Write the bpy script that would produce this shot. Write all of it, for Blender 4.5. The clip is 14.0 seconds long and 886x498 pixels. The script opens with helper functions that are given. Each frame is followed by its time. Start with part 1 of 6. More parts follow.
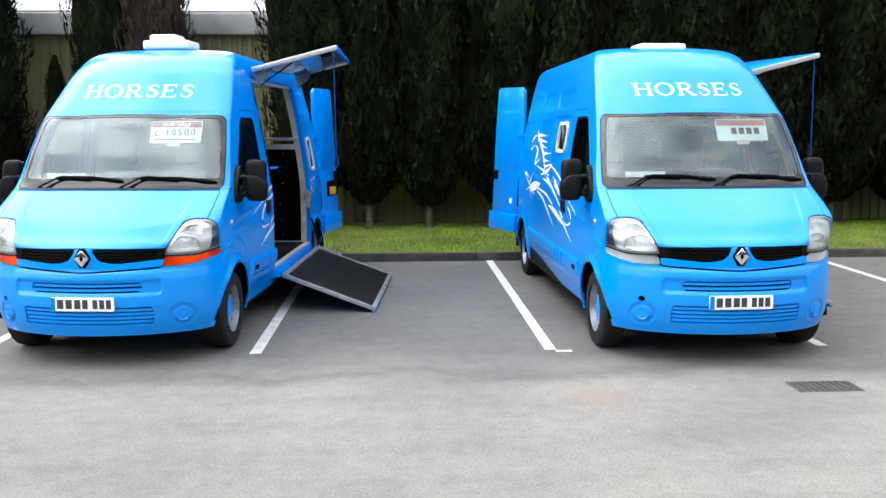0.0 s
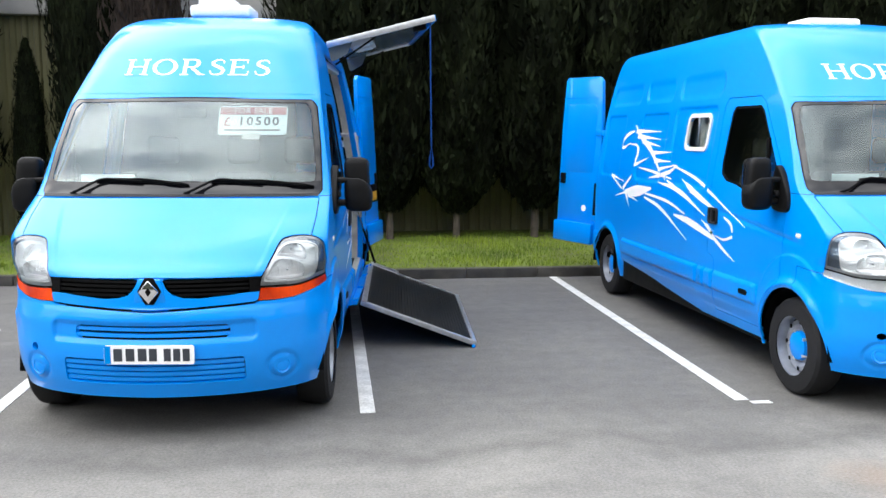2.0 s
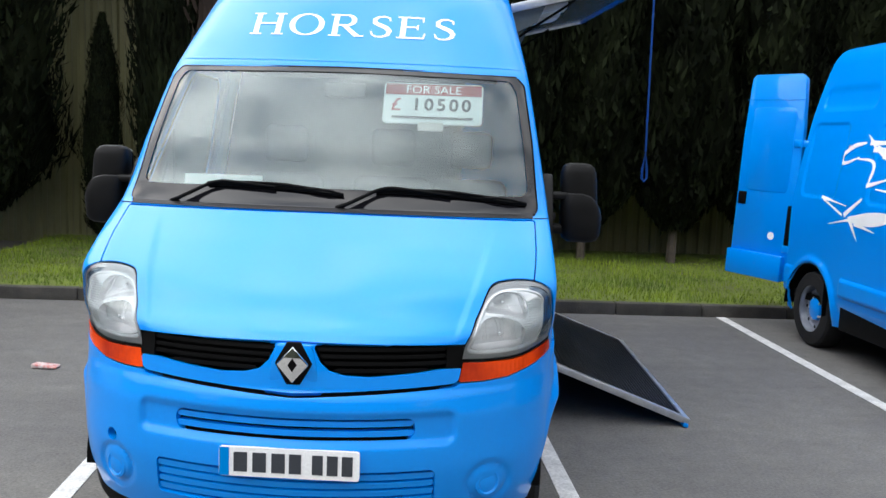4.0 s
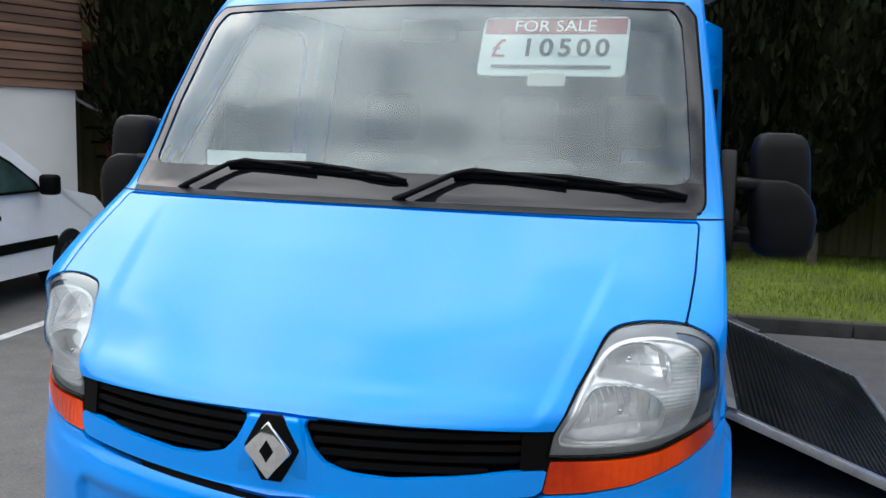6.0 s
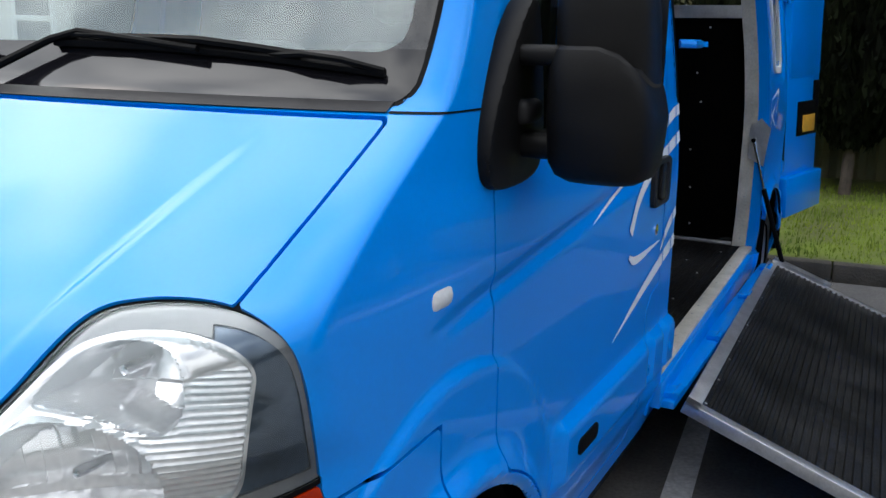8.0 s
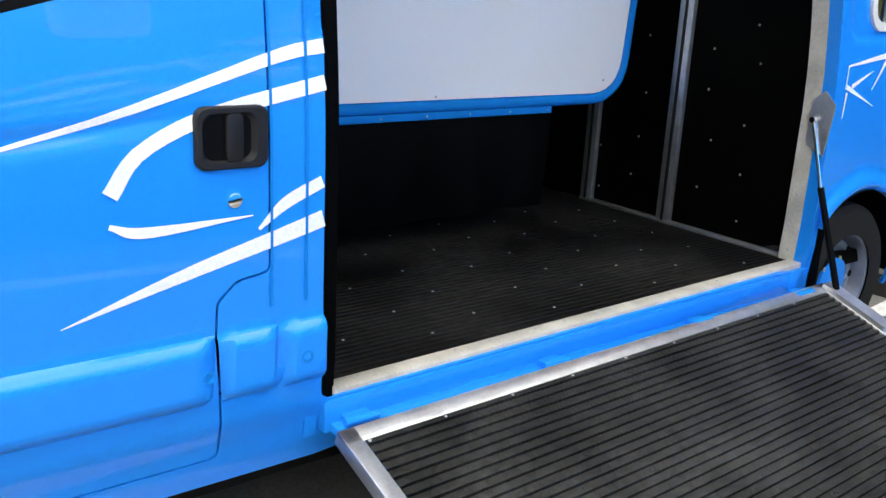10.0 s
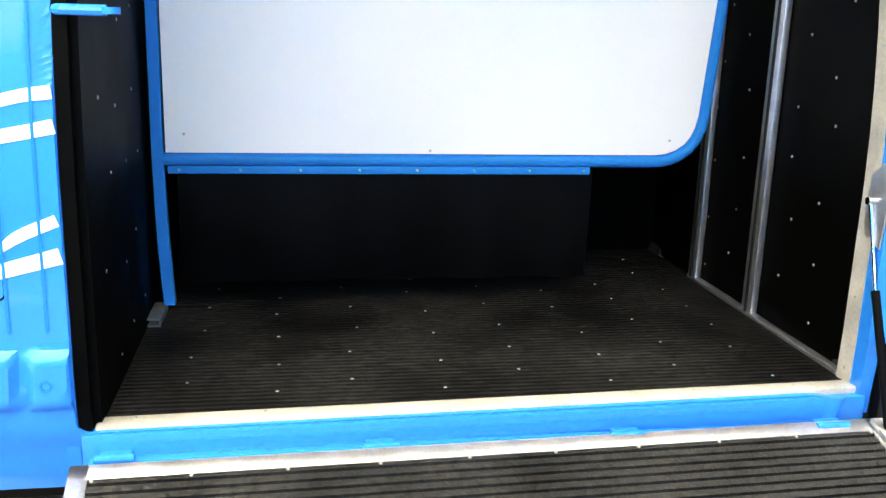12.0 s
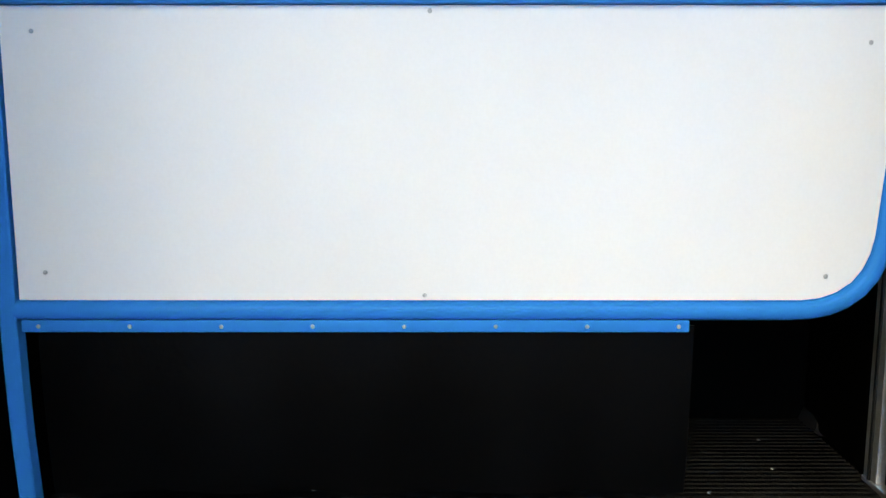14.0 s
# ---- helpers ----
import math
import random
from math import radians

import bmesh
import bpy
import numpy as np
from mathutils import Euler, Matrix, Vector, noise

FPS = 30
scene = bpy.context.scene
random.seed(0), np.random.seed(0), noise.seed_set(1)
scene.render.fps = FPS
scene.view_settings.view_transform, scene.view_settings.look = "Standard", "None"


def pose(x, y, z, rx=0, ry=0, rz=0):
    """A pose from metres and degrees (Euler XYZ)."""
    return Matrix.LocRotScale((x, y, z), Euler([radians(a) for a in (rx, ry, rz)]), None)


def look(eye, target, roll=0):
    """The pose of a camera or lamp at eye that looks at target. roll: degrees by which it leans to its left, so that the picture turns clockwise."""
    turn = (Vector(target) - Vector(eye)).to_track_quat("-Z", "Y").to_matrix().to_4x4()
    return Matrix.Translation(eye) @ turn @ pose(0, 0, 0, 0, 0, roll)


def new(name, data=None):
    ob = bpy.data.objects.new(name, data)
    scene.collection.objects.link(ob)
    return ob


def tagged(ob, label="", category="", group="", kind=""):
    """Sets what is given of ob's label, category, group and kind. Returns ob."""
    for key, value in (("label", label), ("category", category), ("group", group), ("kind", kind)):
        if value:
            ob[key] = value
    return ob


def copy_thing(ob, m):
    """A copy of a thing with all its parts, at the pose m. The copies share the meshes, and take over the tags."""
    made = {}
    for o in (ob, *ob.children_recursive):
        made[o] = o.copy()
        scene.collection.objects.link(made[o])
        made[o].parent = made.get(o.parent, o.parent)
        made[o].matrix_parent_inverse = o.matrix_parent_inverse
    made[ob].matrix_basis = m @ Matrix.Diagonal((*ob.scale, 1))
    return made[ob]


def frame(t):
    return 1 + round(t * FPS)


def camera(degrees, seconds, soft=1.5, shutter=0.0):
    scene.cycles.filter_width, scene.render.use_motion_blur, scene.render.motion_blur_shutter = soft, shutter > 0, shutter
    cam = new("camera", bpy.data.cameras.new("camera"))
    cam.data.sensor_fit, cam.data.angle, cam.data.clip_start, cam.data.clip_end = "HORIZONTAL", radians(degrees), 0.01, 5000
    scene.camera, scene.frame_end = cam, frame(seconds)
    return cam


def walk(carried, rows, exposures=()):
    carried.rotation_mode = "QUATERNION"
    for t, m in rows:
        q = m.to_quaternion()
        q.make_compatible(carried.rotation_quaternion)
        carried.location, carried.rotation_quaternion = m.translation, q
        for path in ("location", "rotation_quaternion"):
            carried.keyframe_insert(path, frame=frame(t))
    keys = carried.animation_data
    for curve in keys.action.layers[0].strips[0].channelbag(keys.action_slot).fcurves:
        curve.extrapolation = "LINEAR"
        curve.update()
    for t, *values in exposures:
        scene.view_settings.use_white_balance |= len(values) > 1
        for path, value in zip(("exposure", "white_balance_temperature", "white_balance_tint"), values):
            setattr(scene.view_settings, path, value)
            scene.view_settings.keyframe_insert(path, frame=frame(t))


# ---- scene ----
cam = camera(51.80, 14.0)
PATH = [
    (0, (3.256, -7.07, 1.929), (3.155, -5.09, 1.669), -0.2),
    (0.5, (2.8, -6.598, 1.869), (2.76, -4.615, 1.611), -0.3),
    (1, (2.354, -6.152, 1.839), (2.362, -4.168, 1.581), -0.3),
    (1.5, (1.963, -5.71, 1.852), (1.999, -3.728, 1.59), -0.1),
    (2, (1.59, -5.256, 1.83), (1.635, -3.272, 1.578), 0.1),
    (2.5, (1.273, -4.798, 1.816), (1.313, -2.812, 1.577), 0.7),
    (3, (0.998, -4.259, 1.785), (1.017, -2.271, 1.561), 1.2),
    (3.5, (0.791, -3.755, 1.758), (0.773, -1.768, 1.536), 1.5),
    (4, (0.645, -3.241, 1.753), (0.577, -1.256, 1.513), 2.2),
    (4.2, (0.623, -3.076, 1.745), (0.527, -1.092, 1.508), 2.2),
    (6.3, (0.971, -1.660, 1.614), (0.372, 0.227, 1.341), 1.8),
    (6.5, (1.002, -1.569, 1.582), (0.376, 0.310, 1.309), 2.1),
    (7, (1.23, -1.311, 1.641), (0.502, 0.503, 1.218), 3.1),
    (7.5, (1.44, -0.87, 1.575), (0.656, 0.912, 1.12), 3.1),
    (8, (1.623, -0.414, 1.523), (0.734, 1.323, 1.082), 1.2),
    (8.5, (1.887, 0.022, 1.524), (0.851, 1.674, 1.079), 1.8),
    (9, (2.097, 0.529, 1.485), (0.936, 2.081, 0.992), 4.2),
    (9.2, (2.233, 0.701, 1.484), (1.007, 2.198, 0.978), 3.8),
    (11.3, (3.419, 2.387, 1.518), (1.567, 2.921, 0.986), 3.0),
    (11.5, (3.432, 2.573, 1.502), (1.55, 3.028, 1.002), 2.8),
    (12, (3.284, 2.944, 1.535), (1.37, 3.266, 1.049), 1.7),
    (12.5, (2.998, 3.241, 1.485), (1.048, 3.428, 1.079), 0.9),
    (13, (2.683, 3.337, 1.53), (0.719, 3.439, 1.166), 0.9),
    (13.5, (2.365, 3.394, 1.511), (0.394, 3.447, 1.177), 0.1),
    (14, (2.059, 3.48, 1.51), (0.085, 3.479, 1.193), 0.0),
]
walk(cam, [(t, look(eye, target, roll)) for t, eye, target, roll in PATH], [(0, 1.05, 6350, 10), (3, 0.80, 6350, 10), (4.2, 0.52, 6320, 10), (6.5, 0.23, 6250, 10), (7.0, 0.13, 6250, 10), (7.5, 0.13, 6250, 10), (8.0, 0.40, 6300, 10), (8.5, 1.1, 6400, 10), (9.2, 1.4, 6800, 9), (11.5, 2.7, 8200, 6), (12.5, 2.85, 9300, 4), (13, 3.05, 9500, 4), (13.5, 3.0, 9700, 4), (14, 2.62, 10000, 3)])

# ---- body ----
import functools

# ------------------------------------------------------------------ light
LOT = radians(5.6)          # the bays and the kerb are turned by this against the first van
world = bpy.data.worlds.new("sky")
scene.world = world
world.use_nodes = True
wn, wl = world.node_tree.nodes, world.node_tree.links
wn.clear()
sky = wn.new("ShaderNodeTexSky")
sky.sky_type, sky.sun_disc = "NISHITA", False
sky.sun_elevation, sky.sun_rotation = radians(42), radians(-81)
sky.air_density, sky.dust_density, sky.ozone_density = 1.0, 2.0, 1.5
coord = wn.new("ShaderNodeTexCoord")
stretch = wn.new("ShaderNodeMapping")
stretch.inputs["Scale"].default_value = (1.6, 1.6, 3.2)
clouds = wn.new("ShaderNodeTexNoise")
clouds.inputs["Scale"].default_value, clouds.inputs["Detail"].default_value = 1.4, 6.0
clouds.inputs["Roughness"].default_value = 0.55
ramp_c = wn.new("ShaderNodeValToRGB")
ramp_c.color_ramp.elements[0].position, ramp_c.color_ramp.elements[1].position = 0.24, 0.50
tone = wn.new("ShaderNodeTexNoise")
tone.inputs["Scale"].default_value, tone.inputs["Detail"].default_value = 2.2, 4.0
tone_r = wn.new("ShaderNodeValToRGB")
tone_r.color_ramp.elements[0].position, tone_r.color_ramp.elements[0].color = 0.36, (5.3, 5.6, 6.0, 1)
tone_r.color_ramp.elements[1].position, tone_r.color_ramp.elements[1].color = 0.64, (13.0, 12.9, 12.7, 1)
mixc = wn.new("ShaderNodeMix")
mixc.data_type = "RGBA"
bg = wn.new("ShaderNodeBackground")
bg.inputs["Strength"].default_value = 0.15
wo = wn.new("ShaderNodeOutputWorld")
wl.new(coord.outputs["Generated"], stretch.inputs["Vector"])
wl.new(stretch.outputs["Vector"], clouds.inputs["Vector"])
wl.new(stretch.outputs["Vector"], tone.inputs["Vector"])
wl.new(clouds.outputs["Fac"], ramp_c.inputs["Fac"])
wl.new(tone.outputs["Fac"], tone_r.inputs["Fac"])
wl.new(ramp_c.outputs["Color"], mixc.inputs["Factor"])
wl.new(sky.outputs["Color"], mixc.inputs["A"])
wl.new(tone_r.outputs["Color"], mixc.inputs["B"])
# an overcast sky is brightest overhead
height, dome, shade = wn.new("ShaderNodeSeparateXYZ"), wn.new("ShaderNodeMapRange"), wn.new("ShaderNodeVectorMath")
dome.inputs["From Min"].default_value, dome.inputs["From Max"].default_value = 0.0, 0.85
dome.inputs["To Min"].default_value, dome.inputs["To Max"].default_value = 0.34, 1.30
shade.operation = "SCALE"
wl.new(coord.outputs["Generated"], height.inputs[0]), wl.new(height.outputs["Z"], dome.inputs["Value"])
# the veiled sun brightens the cloud round it
toward, near_sun, lit = wn.new("ShaderNodeVectorMath"), wn.new("ShaderNodeMapRange"), wn.new("ShaderNodeMath")
toward.operation, toward.inputs[1].default_value = "DOT_PRODUCT", Vector((-13, 2, 12)).normalized()
near_sun.interpolation_type = "SMOOTHSTEP"
near_sun.inputs["From Min"].default_value, near_sun.inputs["From Max"].default_value = 0.15, 1.0
near_sun.inputs["To Min"].default_value, near_sun.inputs["To Max"].default_value = 0.79, 1.66
lit.operation = "MULTIPLY"
wl.new(coord.outputs["Generated"], toward.inputs[0]), wl.new(toward.outputs["Value"], near_sun.inputs["Value"])
wl.new(dome.outputs["Result"], lit.inputs[0]), wl.new(near_sun.outputs["Result"], lit.inputs[1])
wl.new(mixc.outputs["Result"], shade.inputs[0]), wl.new(lit.outputs[0], shade.inputs["Scale"])
wl.new(shade.outputs["Vector"], bg.inputs["Color"])
wl.new(bg.outputs["Background"], wo.inputs["Surface"])

sun_data = bpy.data.lights.new("sun", "SUN")
sun_data.energy, sun_data.angle, sun_data.color = 0.8, radians(140), (1.0, 0.96, 0.9)
sun = new("sun", sun_data)
sun.matrix_world = look((-13, 2, 12), (0, 0, 0))


# ------------------------------------------------------------------ materials
def material(name, colour, rough=0.5, metal=0.0, vary=0.12, scale=8.0, bump=0.0, bump_scale=60.0, second=None,
             coat=0.0, island=0.0, spec=0.5, grain=0.08, grain_scale=120.0, stretch_by=(1, 1, 1), by_object=0.0):
    m = bpy.data.materials.new(name)
    m.use_nodes = True
    n, l = m.node_tree.nodes, m.node_tree.links
    p = n["Principled BSDF"]
    p.inputs["Roughness"].default_value, p.inputs["Metallic"].default_value = rough, metal
    p.inputs["Coat Weight"].default_value, p.inputs["Coat Roughness"].default_value = coat, 0.04
    p.inputs["Specular IOR Level"].default_value = spec
    tc, mp = n.new("ShaderNodeTexCoord"), n.new("ShaderNodeMapping")
    mp.inputs["Scale"].default_value = stretch_by
    l.new(tc.outputs["Object"], mp.inputs["Vector"])
    big, fine = n.new("ShaderNodeTexNoise"), n.new("ShaderNodeTexNoise")
    big.inputs["Scale"].default_value, big.inputs["Detail"].default_value = scale, 5
    fine.inputs["Scale"].default_value, fine.inputs["Detail"].default_value = grain_scale, 3
    for t in (big, fine):
        l.new(mp.outputs["Vector"], t.inputs["Vector"])
    mix = n.new("ShaderNodeMix")
    mix.data_type = "RGBA"
    dark = second or tuple(c * (1 - vary) for c in colour)
    light = colour if second else tuple(min(1, c * (1 + vary)) for c in colour)
    mix.inputs["A"].default_value, mix.inputs["B"].default_value = (*dark, 1), (*light, 1)
    rmp = n.new("ShaderNodeMapRange")
    rmp.inputs["From Min"].default_value, rmp.inputs["From Max"].default_value = 0.33, 0.67
    l.new(big.outputs["Fac"], rmp.inputs["Value"])
    l.new(rmp.outputs["Result"], mix.inputs["Factor"])
    g = n.new("ShaderNodeMapRange")
    g.inputs["From Min"].default_value, g.inputs["From Max"].default_value = 0.3, 0.7
    g.inputs["To Min"].default_value, g.inputs["To Max"].default_value = 1 - grain, 1 + grain
    l.new(fine.outputs["Fac"], g.inputs["Value"])
    last = g.outputs["Result"]
    for source, amount in (("island", island), ("object", by_object)):
        if amount:
            gi = n.new("ShaderNodeNewGeometry" if source == "island" else "ShaderNodeObjectInfo")
            r2 = n.new("ShaderNodeMapRange")
            r2.inputs["To Min"].default_value, r2.inputs["To Max"].default_value = 1 - amount, 1 + amount
            l.new(gi.outputs["Random Per Island" if source == "island" else "Random"], r2.inputs["Value"])
            mm = n.new("ShaderNodeMath")
            mm.operation = "MULTIPLY"
            l.new(last, mm.inputs[0]), l.new(r2.outputs["Result"], mm.inputs[1])
            last = mm.outputs[0]
    mul = n.new("ShaderNodeVectorMath")
    mul.operation = "SCALE"
    l.new(mix.outputs["Result"], mul.inputs[0]), l.new(last, mul.inputs["Scale"])
    l.new(mul.outputs["Vector"], p.inputs["Base Color"])
    rr = n.new("ShaderNodeMapRange")
    rr.inputs["To Min"].default_value, rr.inputs["To Max"].default_value = max(0.0, rough * 0.85), min(1, rough * 1.15)
    l.new(big.outputs["Fac"], rr.inputs["Value"]), l.new(rr.outputs["Result"], p.inputs["Roughness"])
    if bump:
        b, t = n.new("ShaderNodeBump"), n.new("ShaderNodeTexNoise")
        t.inputs["Scale"].default_value, t.inputs["Detail"].default_value = bump_scale, 6
        b.inputs["Strength"].default_value, b.inputs["Distance"].default_value = bump, 0.02
        l.new(mp.outputs["Vector"], t.inputs["Vector"]), l.new(t.outputs["Fac"], b.inputs["Height"])
        l.new(b.outputs["Normal"], p.inputs["Normal"])
    return m


def glass(name, tint, rough=0.02, mix_in=0.15):
    """Car glass: clear pane, slightly tinted, with a real mirror gloss."""
    m = bpy.data.materials.new(name)
    m.use_nodes = True
    n, l = m.node_tree.nodes, m.node_tree.links
    n.clear()
    out, mix, tr, gl, fr = (n.new("ShaderNode" + k) for k in ("OutputMaterial", "MixShader", "BsdfTransparent", "BsdfGlossy", "Fresnel"))
    tr.inputs["Color"].default_value = (*tint, 1)
    gl.inputs["Roughness"].default_value, gl.inputs["Color"].default_value = rough, (0.86, 0.98, 1.0, 1)
    fr.inputs["IOR"].default_value = 1.5
    add = n.new("ShaderNodeMath")
    add.operation, add.use_clamp = "ADD", True
    add.inputs[1].default_value = mix_in
    l.new(fr.outputs["Fac"], add.inputs[0]), l.new(add.outputs[0], mix.inputs["Fac"])
    l.new(tr.outputs[0], mix.inputs[1]), l.new(gl.outputs[0], mix.inputs[2]), l.new(mix.outputs[0], out.inputs["Surface"])
    return m


BLUE = material("blue_paint", (0.0003, 0.245, 0.80), rough=0.35, vary=0.03, scale=1.5, coat=0.55, grain=0.02, bump=0.006, bump_scale=2.2, spec=0.15)
BLUE_TUBE = material("blue_enamel", (0.0, 0.20, 0.60), rough=0.35, vary=0.03, scale=3, coat=0.0, grain=0.015, spec=0.06)
BLACK = material("black_plastic", (0.0032, 0.0032, 0.0034), rough=0.5, vary=0.2, scale=12, bump=0.05, bump_scale=300, spec=0.06)
GREY_PLASTIC = material("grey_plastic", (0.013, 0.013, 0.0145), rough=0.5, vary=0.15, scale=10, bump=0.04, bump_scale=300, spec=0.22)
RUBBER = material("tyre_rubber", (0.010, 0.010, 0.011), rough=0.75, vary=0.25, scale=9, bump=0.2, bump_scale=120, spec=0.3)
MAT_RUBBER = material("rubber_matting", (0.024, 0.0237, 0.023), rough=0.38, second=(0.0026, 0.0030, 0.0031), scale=3.0, bump=0.3, bump_scale=90, grain=0.6, grain_scale=45, spec=0.28)
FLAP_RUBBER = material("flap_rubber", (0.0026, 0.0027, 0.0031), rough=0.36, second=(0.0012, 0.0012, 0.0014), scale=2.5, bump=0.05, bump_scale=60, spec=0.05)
FLOOR_MAT = material("floor_rubber", (0.0165, 0.0160, 0.0152), rough=0.6, second=(0.0024, 0.0024, 0.0025), scale=2.6, bump=0.25, bump_scale=90, grain=0.6, grain_scale=30, spec=0.06)
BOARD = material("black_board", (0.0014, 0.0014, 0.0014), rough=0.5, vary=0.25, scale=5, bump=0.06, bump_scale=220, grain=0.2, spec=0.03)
SILVER = material("aluminium", (0.62, 0.63, 0.65), rough=0.38, metal=0.9, vary=0.12, scale=14, bump=0.05, bump_scale=200)
CHROME = material("chrome", (0.85, 0.86, 0.88), rough=0.08, metal=1.0, vary=0.03)
REFLECTOR = material("lamp_reflector", (0.97, 0.97, 0.98), rough=0.12, metal=0.5, vary=0.03, scale=20)
WHEEL = material("wheel_enamel", (0.30, 0.32, 0.36), rough=0.35, metal=0.55, vary=0.15, scale=10)
WHITE = material("white_board", (0.80, 0.80, 0.80), rough=0.42, vary=0.02, scale=2, grain=0.012, coat=0.1)
WHITE_VINYL = material("white_vinyl", (0.82, 0.83, 0.84), rough=0.4, vary=0.02, scale=4)
CREAM = material("cream_trim", (0.60, 0.57, 0.50), rough=0.5, second=(0.42, 0.40, 0.35), scale=9, grain=0.1)
GLASS = glass("van_glass", (0.84, 0.90, 0.87), mix_in=0.055)
CLEAR = glass("lamp_glass", (0.95, 0.955, 0.96), mix_in=0.0)
AMBER = material("amber_lens", (0.78, 0.060, 0.0), rough=0.15, second=(0.32, 0.012, 0.0), scale=4.5, coat=0.1, grain=0.04, grain_scale=70, spec=0.25)
GLASS_EDGE = material("glass_edge_band", (0.014, 0.015, 0.017), rough=0.06, vary=0.1, scale=9, spec=0.5)
FRIT = material("black_glass_edge", (0.006, 0.006, 0.008), rough=0.06, vary=0.1, scale=9, spec=0.35)
CAB_WALL = material("cab_wall", (0.055, 0.058, 0.06), rough=0.8, vary=0.08, scale=3)
FLAP_LINING = material("flap_lining", (0.16, 0.18, 0.175), rough=0.18, vary=0.15, scale=3)
SEAT = material("seat_cloth", (0.075, 0.08, 0.085), rough=0.9, vary=0.2, scale=14, bump=0.2, bump_scale=300)
DASH = material("dash_plastic", (0.05, 0.05, 0.055), rough=0.6, vary=0.15, scale=12)
LINING = material("pale_lining", (0.62, 0.62, 0.60), rough=0.6, vary=0.05, scale=5)
RED = material("red_print", (0.35, 0.03, 0.03), rough=0.5, vary=0.08, scale=10)
INK = material("dark_print", (0.03, 0.035, 0.045), rough=0.5, vary=0.1, scale=10)
YELLOW = material("yellow_plate", (0.62, 0.32, 0.03), rough=0.45, vary=0.12, scale=20)
PAPER = material("pale_card", (0.80, 0.89, 0.91), rough=0.5, vary=0.03, scale=8)


# ------------------------------------------------------------------ mesh helpers
def finish(me, mat, smooth=True, sharp=0.6):
    me.materials.append(mat)
    if smooth:
        me.polygons.foreach_set("use_smooth", [True] * len(me.polygons))
        me.set_sharp_from_angle(angle=sharp)
    me.update()
    return me


def mesh_of(name, bm, mat, smooth=True, sharp=0.6):
    me = bpy.data.meshes.new(name)
    bm.to_mesh(me)
    bm.free()
    return finish(me, mat, smooth, sharp)


def part(name, bm, mat, parent=None, label="", kind="", smooth=True, sharp=0.6):
    """Links a bmesh (or a ready mesh) as one mesh object under a thing or a part."""
    me = bm if isinstance(bm, bpy.types.Mesh) else mesh_of(name, bm, mat, smooth, sharp)
    ob = new(name, me)
    ob.parent = parent
    return tagged(ob, label=label, kind=kind)


def thing(name, label, category, group="", at=(0, 0, 0), turn=0.0):
    ob = new(name)
    ob.empty_display_size = 0.2
    ob.matrix_world = Matrix.Translation(at) @ Matrix.Rotation(turn, 4, "Z")
    return tagged(ob, label=label, category=category, group=group)


def box(bm, lo, hi, bevel=0.0, turn=None, segments=2):
    lo, hi = Vector(lo), Vector(hi)
    m = Matrix.Translation((lo + hi) / 2) @ (turn or Matrix()) @ Matrix.Diagonal((*(hi - lo), 1))
    made = bmesh.ops.create_cube(bm, size=1, matrix=m)["verts"]
    if bevel:
        edges = list({e for v in made for e in v.link_edges})
        bmesh.ops.bevel(bm, geom=edges, offset=bevel, segments=segments, affect="EDGES", profile=0.5)
    return bm


def block(lo, hi, bevel=0.0, turn=None, segments=2):
    return box(bmesh.new(), lo, hi, bevel, turn, segments)


def tube(points, radius, sides=10, closed=False, bm=None, taper=1.0):
    bm = bm or bmesh.new()
    pts = [Vector(p) for p in points]
    rings, up = [], None
    for i, p in enumerate(pts):
        a = pts[i - 1] if i else (pts[-1] if closed else p)
        b = pts[(i + 1) % len(pts)] if (closed or i < len(pts) - 1) else p
        d = (b - a).normalized()
        if up is None:
            up = d.orthogonal().normalized()
        up = (up - d * up.dot(d)).normalized()
        side = d.cross(up)
        r = radius * (1 + (taper - 1) * i / max(1, len(pts) - 1))
        rings.append([bm.verts.new(p + r * (math.cos(k * math.tau / sides) * up + math.sin(k * math.tau / sides) * side)) for k in range(sides)])
    pairs = list(zip(rings, rings[1:])) + ([(rings[-1], rings[0])] if closed else [])
    for a, b in pairs:
        for k in range(sides):
            bm.faces.new((a[k], a[(k + 1) % sides], b[(k + 1) % sides], b[k]))
    if not closed:
        bm.faces.new(rings[0][::-1]), bm.faces.new(rings[-1])
    bmesh.ops.recalc_face_normals(bm, faces=bm.faces)
    return bm


def lathe(profile, centre, axis="x", steps=32, bm=None, caps=True):
    """profile: (along, radius) pairs, turned round an axis through centre."""
    bm = bm or bmesh.new()
    c = Vector(centre)
    rings = []
    for a, r in profile:
        ring = []
        for k in range(steps):
            u, v = math.cos(k * math.tau / steps) * r, math.sin(k * math.tau / steps) * r
            o = {"x": (a, u, v), "y": (u, a, v), "z": (u, v, a)}[axis]
            ring.append(bm.verts.new(c + Vector(o)))
        rings.append(ring)
    for a, b in zip(rings, rings[1:]):
        for k in range(steps):
            bm.faces.new((a[k], a[(k + 1) % steps], b[(k + 1) % steps], b[k]))
    for ring in (rings[0], rings[-1]) if caps else ():
        bm.faces.new(ring)
    bmesh.ops.recalc_face_normals(bm, faces=bm.faces)
    return bm


